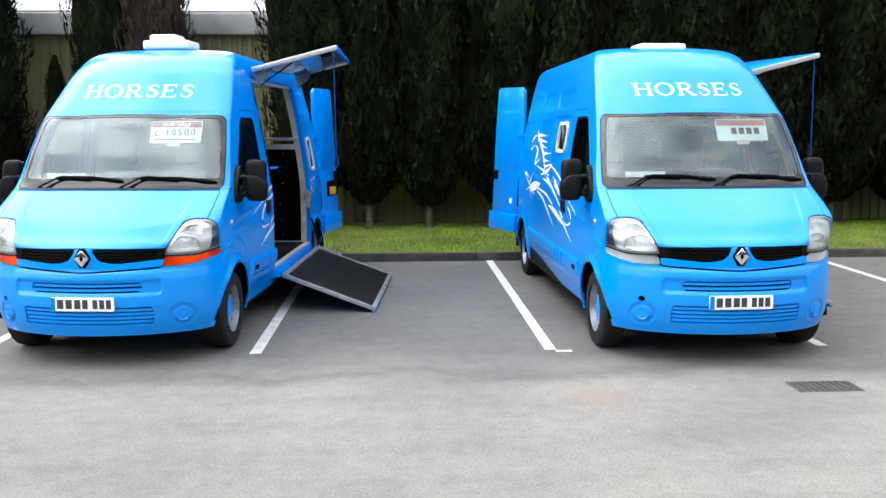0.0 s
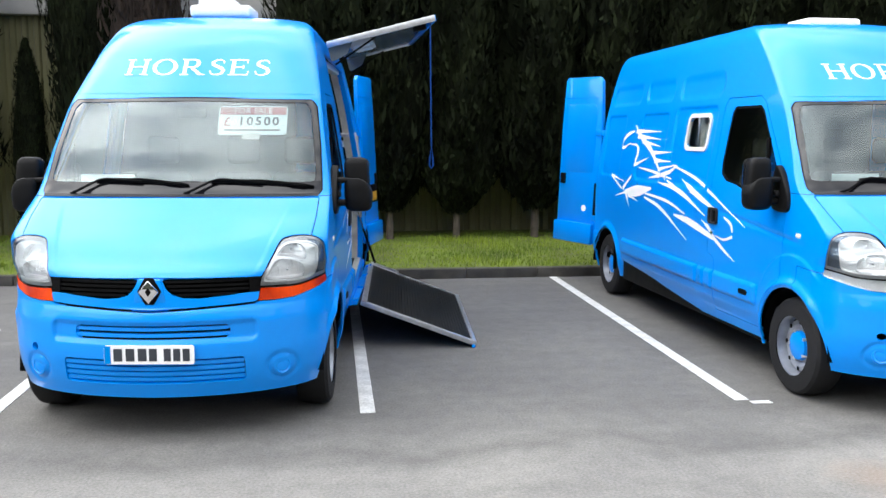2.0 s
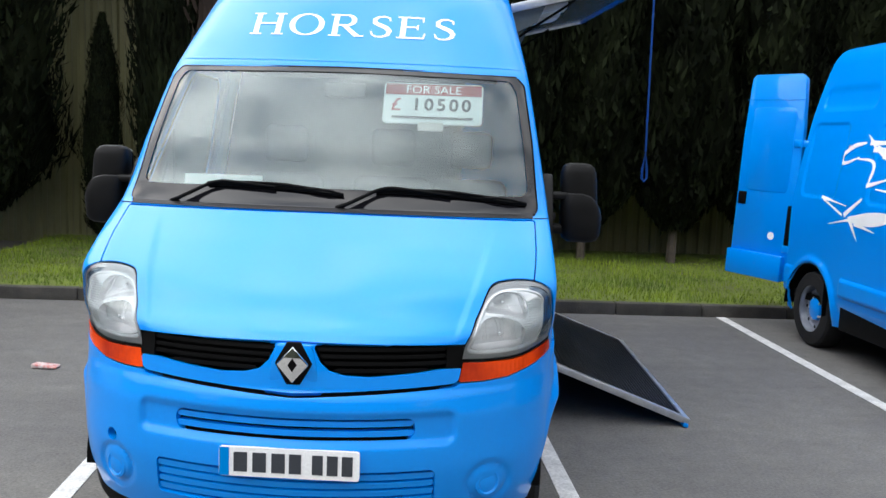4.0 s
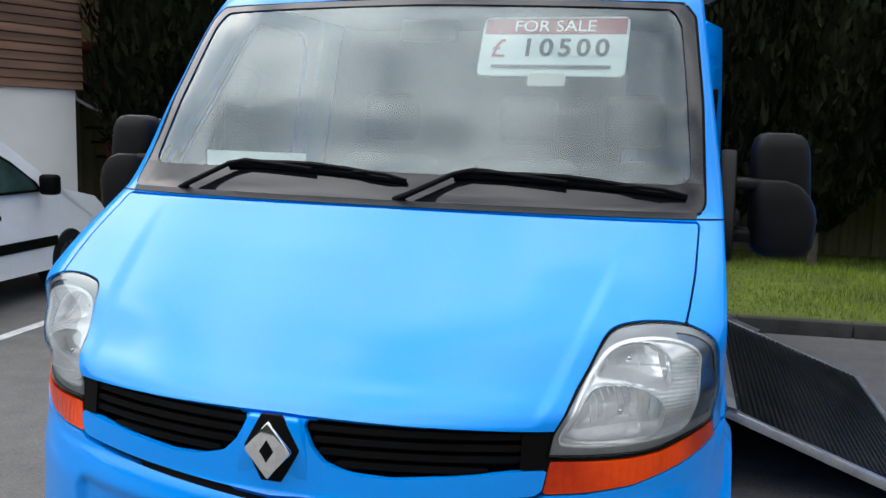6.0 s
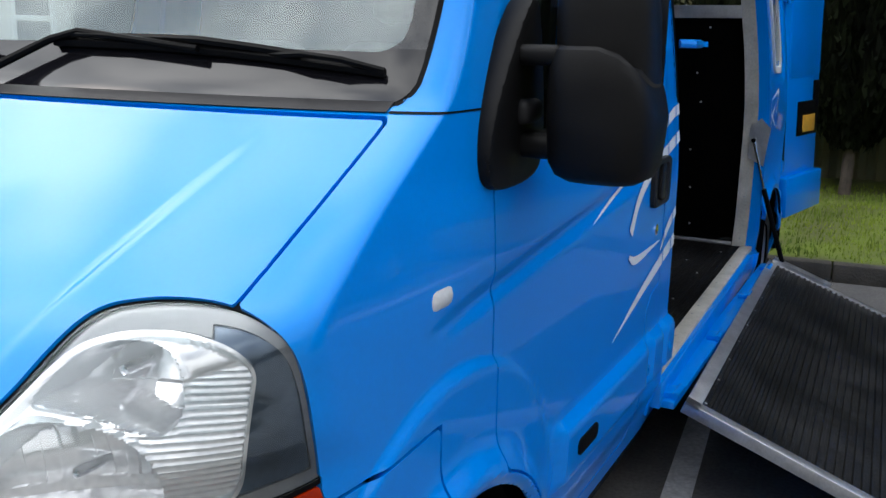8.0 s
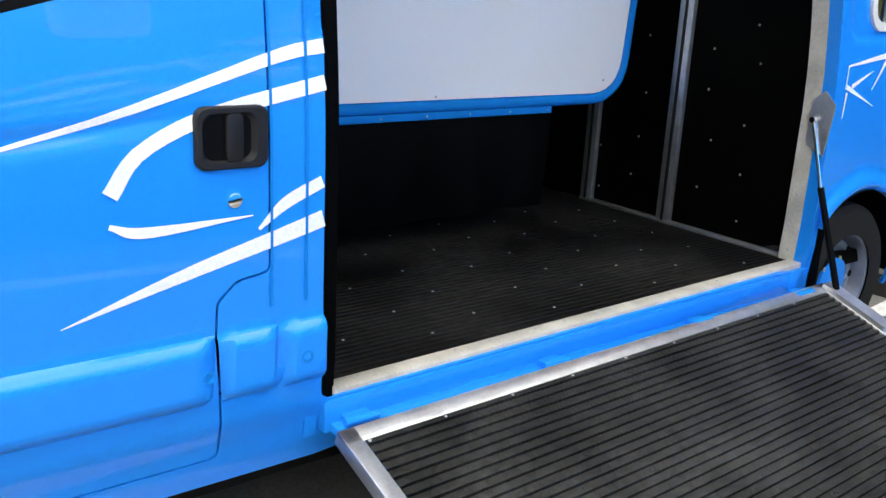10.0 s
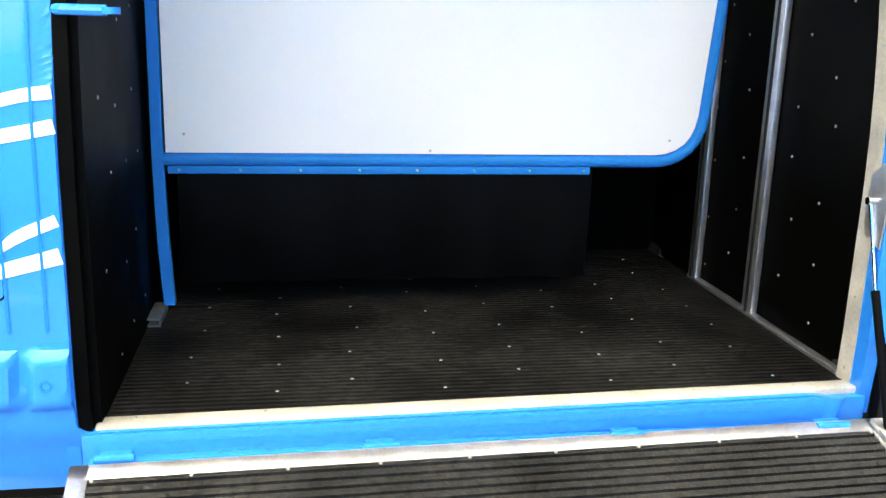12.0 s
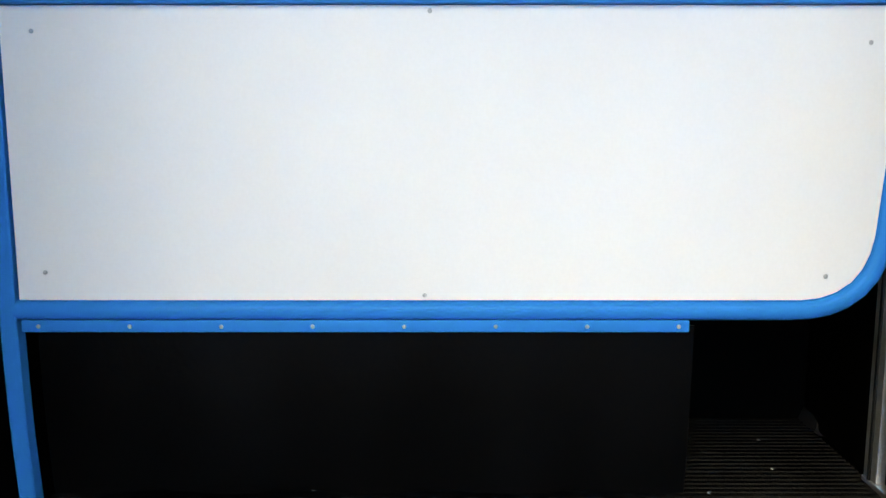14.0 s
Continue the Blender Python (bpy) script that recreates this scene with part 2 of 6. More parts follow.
def slab(poly, depth, frame_m, bm=None, bevel=0.0):
    """A flat plate: the outline poly in a plane, depth thick, set by the matrix frame_m."""
    bm = bm or bmesh.new()
    vs = [bm.verts.new(frame_m @ Vector((x, y, 0))) for x, y in poly]
    f = bm.faces.new(vs)
    made = bmesh.ops.extrude_face_region(bm, geom=[f])["geom"]
    n = (frame_m.to_3x3() @ Vector((0, 0, 1))).normalized() * depth
    bmesh.ops.translate(bm, verts=[g for g in made if isinstance(g, bmesh.types.BMVert)], vec=n)
    bmesh.ops.recalc_face_normals(bm, faces=bm.faces)
    if bevel:
        bmesh.ops.bevel(bm, geom=list(bm.edges), offset=bevel, segments=2, affect="EDGES", profile=0.5)
    return bm


def rounded(x0, y0, x1, y1, r, n=5):
    out = []
    for cx, cy, a in ((x1 - r, y0 + r, -90), (x1 - r, y1 - r, 0), (x0 + r, y1 - r, 90), (x0 + r, y0 + r, 180)):
        out += [(cx + r * math.cos(radians(a + 90 * k / n)), cy + r * math.sin(radians(a + 90 * k / n))) for k in range(n + 1)]
    return out


def hermite(xs, ys):
    """A smooth monotone curve through a few stations."""
    xs, ys = np.array(xs, float), np.array(ys, float)
    h, d = np.diff(xs), np.diff(ys) / np.diff(xs)
    m = np.zeros(len(xs))
    for i in range(1, len(xs) - 1):
        if d[i - 1] * d[i] > 0:
            w1, w2 = 2 * h[i] + h[i - 1], h[i] + 2 * h[i - 1]
            m[i] = (w1 + w2) / (w1 / d[i - 1] + w2 / d[i])
    m[0], m[-1] = d[0], d[-1]

    def at(x):
        x = np.clip(np.asarray(x, float), xs[0], xs[-1])
        i = np.clip(np.searchsorted(xs, x) - 1, 0, len(h) - 1)
        t = (x - xs[i]) / h[i]
        return (ys[i] * (2 * t ** 3 - 3 * t ** 2 + 1) + h[i] * m[i] * (t ** 3 - 2 * t ** 2 + t)
                + ys[i + 1] * (3 * t ** 2 - 2 * t ** 3) + h[i] * m[i + 1] * (t ** 3 - t ** 2))
    return at


# distance fields: negative inside
def f_poly(poly, u, v):
    p = np.array(poly, float)
    q = np.roll(p, -1, axis=0)
    best, inside = np.full(u.shape, 1e9), np.zeros(u.shape, bool)
    for (ax, ay), (bx, by) in zip(p, q):
        dx, dy = bx - ax, by - ay
        t = np.clip(((u - ax) * dx + (v - ay) * dy) / (dx * dx + dy * dy + 1e-12), 0, 1)
        best = np.minimum(best, (u - ax - t * dx) ** 2 + (v - ay - t * dy) ** 2)
        with np.errstate(divide="ignore", invalid="ignore"):
            inside ^= ((ay > v) != (by > v)) & (u < dx * (v - ay) / (dy if dy else 1e-12) + ax)
    return np.where(inside, -1, 1) * np.sqrt(best)


def chaikin(poly, rounds=3):
    """A smooth closed outline from a coarse one."""
    p = np.array(poly, float)
    for k in range(rounds):
        q = np.roll(p, -1, axis=0)
        p = np.stack([0.75 * p + 0.25 * q, 0.25 * p + 0.75 * q], 1).reshape(-1, 2)
    return p


def f_soft(poly, r, u, v):
    """A polygon, given by its outer edge, with corners rounded by about r."""
    c = np.mean(np.array(poly), axis=0)
    p = np.array(poly, float)
    n = len(p)
    shrunk = []
    area = sum(p[i][0] * p[(i + 1) % n][1] - p[(i + 1) % n][0] * p[i][1] for i in range(n))
    s = 1 if area > 0 else -1
    for i in range(n):
        a, b, d = p[i - 1], p[i], p[(i + 1) % n]
        e1, e2 = (b - a) / np.linalg.norm(b - a), (d - b) / np.linalg.norm(d - b)
        n1, n2 = s * np.array((-e1[1], e1[0])), s * np.array((-e2[1], e2[0]))
        k = n1 + n2
        shrunk.append(b + k * r / max(0.3, 1 + n1 @ n2))
    return f_poly(shrunk, u, v) - r


def f_box(u0, v0, u1, v1, r, u, v):
    cu, cv, hu, hv = (u0 + u1) / 2, (v0 + v1) / 2, (u1 - u0) / 2 - r, (v1 - v0) / 2 - r
    du, dv = np.abs(u - cu) - hu, np.abs(v - cv) - hv
    return np.hypot(np.maximum(du, 0), np.maximum(dv, 0)) + np.minimum(np.maximum(du, dv), 0) - r


def f_disc(u0, v0, r, u, v):
    return np.hypot(u - u0, v - v0) - r


def clip(verts, tris, f):
    """Keeps the part of a triangle mesh on which the field f (a value for each vertex) is negative."""
    keep = f < 0
    count = keep[tris].sum(axis=1)
    out = [tuple(t) for t in tris[count == 3]]
    verts = [tuple(v) for v in verts]
    cut = {}

    def between(a, b):
        key = (min(a, b), max(a, b))
        if key not in cut:
            k = f[key[0]] / (f[key[0]] - f[key[1]])
            k = min(max(k, 0.02), 0.98)
            va, vb = verts[key[0]], verts[key[1]]
            cut[key] = len(verts)
            verts.append(tuple(p + k * (q - p) for p, q in zip(va, vb)))
        return cut[key]
    for t in tris[(count > 0) & (count < 3)]:
        t = [int(i) for i in t]
        while not (keep[t[0]] and not keep[t[2]]):
            t = t[1:] + t[:1]
        a, b, c = t
        if keep[b]:
            bc, ca = between(b, c), between(c, a)
            out += [(a, b, bc), (a, bc, ca)]
        else:
            out.append((a, between(a, b), between(c, a)))
    return np.array(verts), np.array(out, int).reshape(-1, 3)


def shell(name, verts, tris, mat, depth=0.012, lift=0.0, sharp=0.7):
    """The patch as a mesh, with its open edges turned inwards by depth."""
    used = np.unique(tris)
    index = np.full(len(verts), -1)
    index[used] = np.arange(len(used))
    verts, tris = verts[used], index[tris]
    e1, e2 = verts[tris[:, 1]] - verts[tris[:, 0]], verts[tris[:, 2]] - verts[tris[:, 0]]
    fn = np.cross(e1, e2)
    vn = np.zeros_like(verts)
    for k in range(3):
        np.add.at(vn, tris[:, k], fn)
    vn /= np.linalg.norm(vn, axis=1)[:, None] + 1e-12
    verts = verts + vn * lift
    edges = {}
    for t in tris:
        for a, b in ((t[0], t[1]), (t[1], t[2]), (t[2], t[0])):
            if (b, a) in edges:
                del edges[(b, a)]
            else:
                edges[(a, b)] = 1
    faces, all_verts, inner = [tuple(int(i) for i in t) for t in tris], [tuple(v) for v in verts], {}
    if depth:
        for a, b in edges:
            for k in (a, b):
                if k not in inner:
                    inner[k] = len(all_verts)
                    all_verts.append(tuple(verts[k] - vn[k] * depth))
            faces.append((int(b), int(a), inner[a], inner[b]))
    me = bpy.data.meshes.new(name)
    me.from_pydata(all_verts, [], faces)
    return finish(me, mat, True, sharp)


# ------------------------------------------------------------------ the van's skin
# x across (0 in the middle), y from the front bumper backwards, z up
LENGTH, AXLE_F, AXLE_R, TYRE = 5.50, 0.87, 4.975, 0.345
ROOF, TAPER = 2.755, 0.025
nose = hermite([0.27, 0.40, 0.55, 0.70, 0.80, 0.90, 0.985, 1.01, 1.035, 1.065, 1.15, 1.28, 1.40, 1.44, 1.75, 2.06, 2.12, 2.30, 2.515, 2.65, 2.715, 2.743, ROOF],
               [0.06, 0.015, -0.01, -0.01, 0.01, 0.02, 0.037, 0.053, 0.086, 0.138, 0.26, 0.47, 0.68, 0.74, 0.93, 1.13, 1.19, 1.36, 1.58, 1.80, 2.02, 2.30, 2.8])
sweep = hermite([0.27, 0.70, 0.95, 1.08, 1.2, 1.4, 2.06, 2.4, 2.6, ROOF], [0.56, 0.62, 0.60, 0.37, 0.19, 0.155, 0.20, 0.26, 0.30, 0.30])
half = hermite([0.27, 0.42, 0.60, 1.10, 1.40, 1.75, 2.06, 2.30, 2.515, 2.63, 2.69, 2.728, 2.746, ROOF],
               [0.945, 0.982, 0.994, 0.994, 0.975, 0.925, 0.875, 0.825, 0.775, 0.735, 0.68, 0.58, 0.40, 0.0])
stern = hermite([0.27, 1.2, 2.0, 2.5, ROOF], [LENGTH, LENGTH, LENGTH - 0.04, LENGTH - 0.12, LENGTH - 0.2])
OPEN0, OPEN1, OPEN_LO, OPEN_HI = 2.385, 4.66, 0.47, 2.47     # the side opening
DOOR = [(1.02, 0.62), (1.02, 1.40), (1.06, 1.48), (1.56, 2.06), (1.66, 2.12), (2.20, 2.12), (2.24, 2.06), (2.24, 0.835), (2.16, 0.825), (2.11, 0.78), (2.105, 0.70), (2.12, 0.37), (1.02, 0.37)]
DOOR_GLASS = [(1.13, 1.335), (1.42, 1.345), (1.62, 1.375), (1.82, 1.43), (2.00, 1.45), (2.09, 1.50), (2.11, 1.60), (2.09, 2.0), (2.05, 2.05), (1.64, 2.05), (1.57, 2.01), (1.12, 1.46)]
SIDE_WINDOW = (2.50, 1.71, 2.94, 1.97)


def step(f, w):
    t = np.clip(0.5 - f / w, 0, 1)
    return t * t * (3 - 2 * t)


def push_at(y, z):
    """How far the pressings of the side stand in or out."""
    y, z = np.asarray(y, float), np.asarray(z, float)
    # pressed panels, the bump strip, the shoulder crease, the flared arches
    # the sides draw in a little towards the rear
    push = -TAPER * np.maximum(y - 2.4, 0.0)
    for y0, y1, z0, z1 in ((2.36, 3.28, 1.36, 2.06), (3.46, 4.20, 1.36, 2.02), (4.72, 5.36, 1.36, 2.02), (2.36, 3.28, 2.15, 2.33), (3.46, 4.20, 2.15, 2.33), (4.38, 5.30, 2.15, 2.33)):
        push -= 0.012 * step(f_box(y0, z0, y1, z1, 0.07, y, z), 0.03)
    for y0, y1 in ((1.38, 2.085), (2.125, 2.25), (2.28, 2.392), (2.44, 4.46)):
        push += 0.028 * step(f_box(y0, 0.548, y1, 0.695, 0.012, y, z), 0.028)
    push += 0.018 * step(f_box(5.34, 0.45, 6.2, 0.68, 0.02, y, z), 0.022)
    crease = z - (1.06 + 0.10 * (y - 0.8))
    push -= 0.009 * np.exp(-((crease - 0.015) / 0.02) ** 2) * np.clip((y - 0.75) / 0.2, 0, 1) * np.clip((2.2 - y) / 0.4, 0, 1)
    push -= 0.02 * step(z - 0.44, 0.1) * step(f_box(1.3, 0.2, 4.5, 0.5, 0.02, y, z), 0.05)
    for yc in (AXLE_F, AXLE_R):
        ring = np.hypot(y - yc, z - 0.36)
        push += 0.03 * np.exp(-((ring - 0.425) / 0.035) ** 2) * (z < 1.0)
    flare = np.hypot(y - AXLE_F, z - 0.50) - 0.49
    push += 0.012 * step(flare, 0.022) * np.clip((z - 0.55) / 0.15, 0, 1)
    return push


def side_x(y, z):
    return float(half(z)) + float(push_at(y, z))


def skin():
    zs = np.concatenate([np.arange(0.27, 0.80, 0.014), np.arange(0.80, 1.22, 0.008), np.arange(1.22, 1.46, 0.014), np.arange(1.46, 1.96, 0.025), np.arange(1.96, 2.13, 0.01), np.arange(2.13, 2.56, 0.025), np.arange(2.56, 2.725, 0.012), [2.728, 2.736, 2.742, 2.748, 2.752, ROOF]])
    zs = np.sort(zs)
    zs = zs[np.concatenate([[True], np.diff(zs) > 0.0035])]
    phi = np.sin(np.linspace(0, 1, 120) ** 0.92 * np.pi / 2)
    phi = np.arcsin(np.clip(phi, 0, 1))
    along = np.linspace(0, 1, 250)[1:]
    rows = []
    for z in zs:
        y0, d, w, ye = nose(z), sweep(z), half(z), stern(z)
        front = np.stack([w * np.sin(phi), y0 + d * (1 - np.cos(phi)), np.full(phi.shape, z)], 1)
        ys = y0 + d + along * (ye - y0 - d)
        side = np.stack([np.full(ys.shape, w), ys, np.full(ys.shape, z)], 1)
        r = np.concatenate([front, side])
        rows.append(np.concatenate([r[:0:-1] * (-1, 1, 1), r]))
    g = np.array(rows)
    x, y, z = g[..., 0], g[..., 1], g[..., 2]
    sgn = np.sign(x)
    on_side = np.clip((y - nose(z) - sweep(z) * 0.8) / 0.1, 0, 1)
    push = push_at(y, z)
    g[..., 0] += sgn * push * on_side
    # the bonnet's bulge, the grille's frame and the bumper's steps
    ax = np.abs(x)
    ridge = ax - (0.601 + 0.37 * (z - 1.03))
    bonnet = step(ridge, 0.034) * np.clip((z - 0.985) / 0.02, 0, 1) * np.clip((1.39 - z) / 0.12, 0, 1) * (y < 1.0)
    g[..., 2] -= 0.009 * bonnet
    ring = np.hypot(ax - 0.735, z - 0.425)
    g[..., 1] += (0.014 * np.exp(-((ring - 0.078) / 0.013) ** 2)) * (y < 0.6)
    lower = step(f_box(-0.60, 0.615, 0.60, 0.725, 0.03, x, z), 0.03) * (y < 0.4)
    g[..., 1] += 0.022 * lower
    lip = step(z - 0.80, 0.03) * (y < 1.0)
    g[..., 1] -= 0.02 * lip * np.clip(1 - ax / 1.1, 0, 1)
    nz, nc = x.shape
    i = np.arange(nz * nc).reshape(nz, nc)
    a, b, c, d = i[:-1, :-1].ravel(), i[:-1, 1:].ravel(), i[1:, 1:].ravel(), i[1:, :-1].ravel()
    tris = np.concatenate([np.stack([a, b, c], 1), np.stack([a, c, d], 1)])
    return g.reshape(-1, 3), tris


SKIN, SKIN_TRIS = skin()
SX, SY, SZ = SKIN.T
SAX = np.abs(SX)
SE = SAX + 0.8 * SY          # runs round the front corner
FRONT = SY - 1.35            # negative on the front

HEADLAMP = [(0.737, 0.917), (0.743, 0.935), (0.757, 0.978), (0.803, 1.026), (0.853, 1.061), (0.904, 1.095), (0.952, 1.137), (0.998, 1.170), (1.04, 1.187), (1.09, 1.195), (1.15, 1.200), (1.225, 1.199), (1.28, 1.188), (1.332, 1.158), (1.357, 1.10), (1.371, 1.01), (1.379, 0.955), (1.378, 0.948), (1.25, 0.934), (1.12, 0.914), (1.01, 0.909), (0.86, 0.912), (0.737, 0.917)]
INDICATOR = [(0.745, 0.911), (0.86, 0.906), (1.01, 0.903), (1.12, 0.908), (1.25, 0.928), (1.378, 0.944), (1.395, 0.900), (1.20, 0.866), (1.013, 0.838), (0.856, 0.832), (0.722, 0.834)]
GRILLE = [(0.068, 0.982), (0.565, 0.974), (0.668, 0.972), (0.656, 0.925), (0.630, 0.893), (0.55, 0.892), (0.44, 0.880), (0.28, 0.867), (0.19, 0.873), (0.13, 0.890), (0.098, 0.921)]
BONNET = [(-0.02, 0.988), (0.630, 0.976), (0.646, 0.974), (0.668, 1.025), (0.694, 1.094), (0.712, 1.140), (0.735, 1.170), (0.78, 1.182), (0.893, 1.182), (0.902, 1.24), (0.908, 1.30), (0.908, 1.409), (-0.02, 1.413)]
SCREEN = [(-0.05, 1.425), (0.920, 1.425), (0.916, 1.47), (0.890, 1.75), (0.850, 2.015), (0.815, 2.058), (-0.05, 2.068)]

fields = {
    "headlamp": np.maximum(f_poly(chaikin(HEADLAMP), SE, SZ), SY - 0.9),
    "indicator": np.maximum(f_soft(INDICATOR, 0.008, SE, SZ), SY - 0.9),
    "grille": np.maximum(f_soft(GRILLE, 0.012, SAX, SZ), FRONT),
    "bonnet": np.maximum(f_soft(BONNET, 0.01, SAX, SZ), FRONT),
    "lamp_gap": np.maximum(np.maximum(np.abs(SZ - np.interp(SE, [0.745, 0.86, 1.01, 1.12, 1.25, 1.378], [0.914, 0.909, 0.906, 0.911, 0.931, 0.946])) - 0.008, np.abs(SE - 1.06) - 0.322), SY - 0.9),
    "screen": np.maximum(f_soft(SCREEN, 0.035, SAX, SZ), SY - 1.6),
    "door": f_soft(DOOR, 0.02, SY, SZ),
    "door_glass": f_soft(DOOR_GLASS, 0.03, SY, SZ),
    "opening": np.maximum(f_box(OPEN0, OPEN_LO, OPEN1, OPEN_HI, 0.03, SY, SZ), -SX),
    "window": f_box(*SIDE_WINDOW, 0.06, SY, SZ) + np.where(SX > 0, 9, 0),
    "window_rear": f_box(4.90, 1.43, 5.16, 1.80, 0.06, SY, SZ) + np.where(SX < 0, 9, 0),
    "arch_f": f_disc(AXLE_F, 0.35, 0.405, SY, SZ),
    "arch_r": f_disc(AXLE_R, 0.35, 0.405, SY, SZ),
    "bumper": np.maximum(np.maximum(SZ - np.interp(SE, [0, 0.45, 0.70, 0.73, 0.856, 1.013, 1.2, 1.395, 1.7], [0.792, 0.811, 0.822, 0.838, 0.838, 0.845, 0.872, 0.912, 0.93]), SY - 0.80), SE - 1.9),
    "intake_lo": np.maximum(f_box(-0.53, 0.365, 0.53, 0.51, 0.02, SX, SZ), FRONT),
    "intake_up": np.maximum(f_box(-0.45, 0.634, 0.45, 0.708, 0.03, SX, SZ), FRONT),
    "eye": np.maximum(f_disc(-0.75, 0.55, 0.022, SX, SZ), FRONT),
}
door_field = np.maximum(fields["door"], -fields["arch_f"] + 0.03)
fields["door"] = door_field


def take(inside, *holes, gap=0.003):
    f = inside + gap if inside is not None else np.full(len(SKIN), -1.0)
    for h in holes:
        f = np.maximum(f, -(h - gap))
    return clip(SKIN, SKIN_TRIS, f)


F = fields
van = thing("horse_van", "bright blue horsebox van parked with its ramp and rear doors open", "van", "horsebox vans in the bays")
over_bumper = np.where(SAX < 0.62, F["bumper"] - 0.008, F["bumper"])
v, t = take(None, over_bumper, *(F[k] for k in ("headlamp", "indicator", "grille", "bonnet", "screen", "door", "opening", "window", "window_rear", "arch_f", "arch_r", "lamp_gap")))
part("body", shell("body", v, t, BLUE, 0.02), None, van)
v, t = take(F["bumper"], F["arch_f"], F["indicator"], F["headlamp"], F["lamp_gap"], F["intake_lo"], F["intake_up"], F["eye"])
bumper = part("bumper", shell("bumper", v, t, BLUE, 0.03), None, van)
v, t = clip(SKIN, SKIN_TRIS, np.maximum(np.maximum(np.abs(F["bumper"] - 0.004) - 0.02, SAX - 0.66), FRONT))
part("bumper_gap", shell("bumper_gap", v, t, BLACK, 0.0, -0.03), None, van)
v, t = take(F["bonnet"], F["headlamp"])
part("bonnet", shell("bonnet", v, t, BLUE, 0.02), None, van)
v, t = take(F["screen"])
screen = part("windscreen", shell("windscreen", v, t, GLASS, 0.0, -0.004), None, van, "curved windscreen reflecting the clouds")
frit = np.maximum(F["screen"], -np.maximum(f_soft([(-0.05, 1.512), (0.878, 1.505), (0.873, 1.56), (0.850, 1.75), (0.815, 1.985), (0.785, 2.037), (-0.05, 2.048)], 0.04, SAX, SZ), -9.0))
v, t = clip(SKIN, SKIN_TRIS, np.maximum(frit, SZ - 1.51))
part("scuttle_panel", shell("scuttle_panel", v, t, FRIT, 0.004, 0.002), None, screen, "black plastic panel under the wipers")
v, t = clip(SKIN, SKIN_TRIS, np.maximum(frit, 1.505 - SZ))
part("black_border", shell("black_border", v, t, GLASS_EDGE, 0.0, 0.0005), None, screen, "black band round the windscreen")
v, t = clip(SKIN, SKIN_TRIS, np.maximum(np.maximum(F["screen"] - 0.007, -(F["screen"] + 0.001)), -1.0))
part("seal", shell("seal", v, t, BLACK, 0.004, 0.001), None, screen)

for side, s in (("near", 1), ("far", -1)):
    only = -s * SX
    v, t = clip(SKIN, SKIN_TRIS, np.maximum(np.maximum(F["door"] + 0.003, -(F["door_glass"])), only))
    door = part("cab_door", shell("cab_door", v, t, BLUE, 0.02), None, van)
    v, t = clip(SKIN, SKIN_TRIS, np.maximum(F["door_glass"] + 0.014, only))
    glass_ob = part("door_window", shell("door_window", v, t, GLASS, 0.0, -0.012), None, door, "dark door window glass")
    v, t = clip(SKIN, SKIN_TRIS, np.maximum(np.maximum(F["door_glass"] - 0.002, -(F["door_glass"] + 0.020)), only))
    part("window_seal", shell("window_seal", v, t, BLACK, 0.012, -0.004), None, door)
    part("window_bar", block((s * 0.925 - 0.012, 1.385, 1.33), (s * 0.925 + 0.012, 1.425, 1.80), 0.005), BLACK, door)
    hx = s * 0.994
    side = Matrix(((0, 0, s, hx), (1, 0, 0, 0), (0, 1, 0, 0), (0, 0, 0, 1)))
    handle = part("door_handle", slab(rounded(2.066, 1.088, 2.228, 1.218, 0.02), 0.006, side), BLACK, door, "black recessed pull handle")
    ring_bm, loops = bmesh.new(), []
    for grow, h in ((0.0, 0.0), (0.0, 0.012), (-0.004, 0.016), (-0.014, 0.016), (-0.02, 0.006)):
        rear = -grow * 0.9 if grow < -0.01 else 0.0
        loops.append([ring_bm.verts.new(side @ Vector((u, v, h))) for u, v in rounded(2.063 - grow, 1.085 - grow, 2.231 + grow - rear, 1.221 + grow, 0.024)])
    for p, q in zip(loops, loops[1:]):
        for k in range(len(p)):
            ring_bm.faces.new((p[k], p[(k + 1) % len(p)], q[(k + 1) % len(p)], q[k]))
    bmesh.ops.recalc_face_normals(ring_bm, faces=ring_bm.faces)
    part("handle_frame", ring_bm, GREY_PLASTIC, handle)
    part("grip", slab(rounded(2.132, 1.100, 2.172, 1.206, 0.012), 0.016, side, bevel=0.004), GREY_PLASTIC, handle)
    part("lock", lathe([(-0.01, 0.017), (0.003 * s, 0.017), (0.004 * s, 0.012)], (hx, 2.155, 1.012), steps=20), CHROME, door)
    v, t = clip(SKIN, SKIN_TRIS, np.maximum(np.maximum(np.abs(SZ - 1.418) - 0.0035, SY - 1.018), np.maximum(-(F["bonnet"] - 0.004), np.maximum(0.90 - SAX, only))))
    if len(t):
        part("wing_seam", shell("wing_seam", v, t, BLACK, 0.0, 0.0012), None, van)
    part("repeater_rim", block((s * 0.972 - 0.02, 0.768, 1.100), (s * 0.972 + 0.02, 0.866, 1.160), 0.018, segments=3), GREY_PLASTIC, van)
    lamp = part("side_repeater", block((s * 0.980 - 0.02, 0.778, 1.109), (s * 0.980 + 0.02, 0.856, 1.151), 0.018, segments=3), CLEAR, van)
    lamp.data.materials[0] = LINING

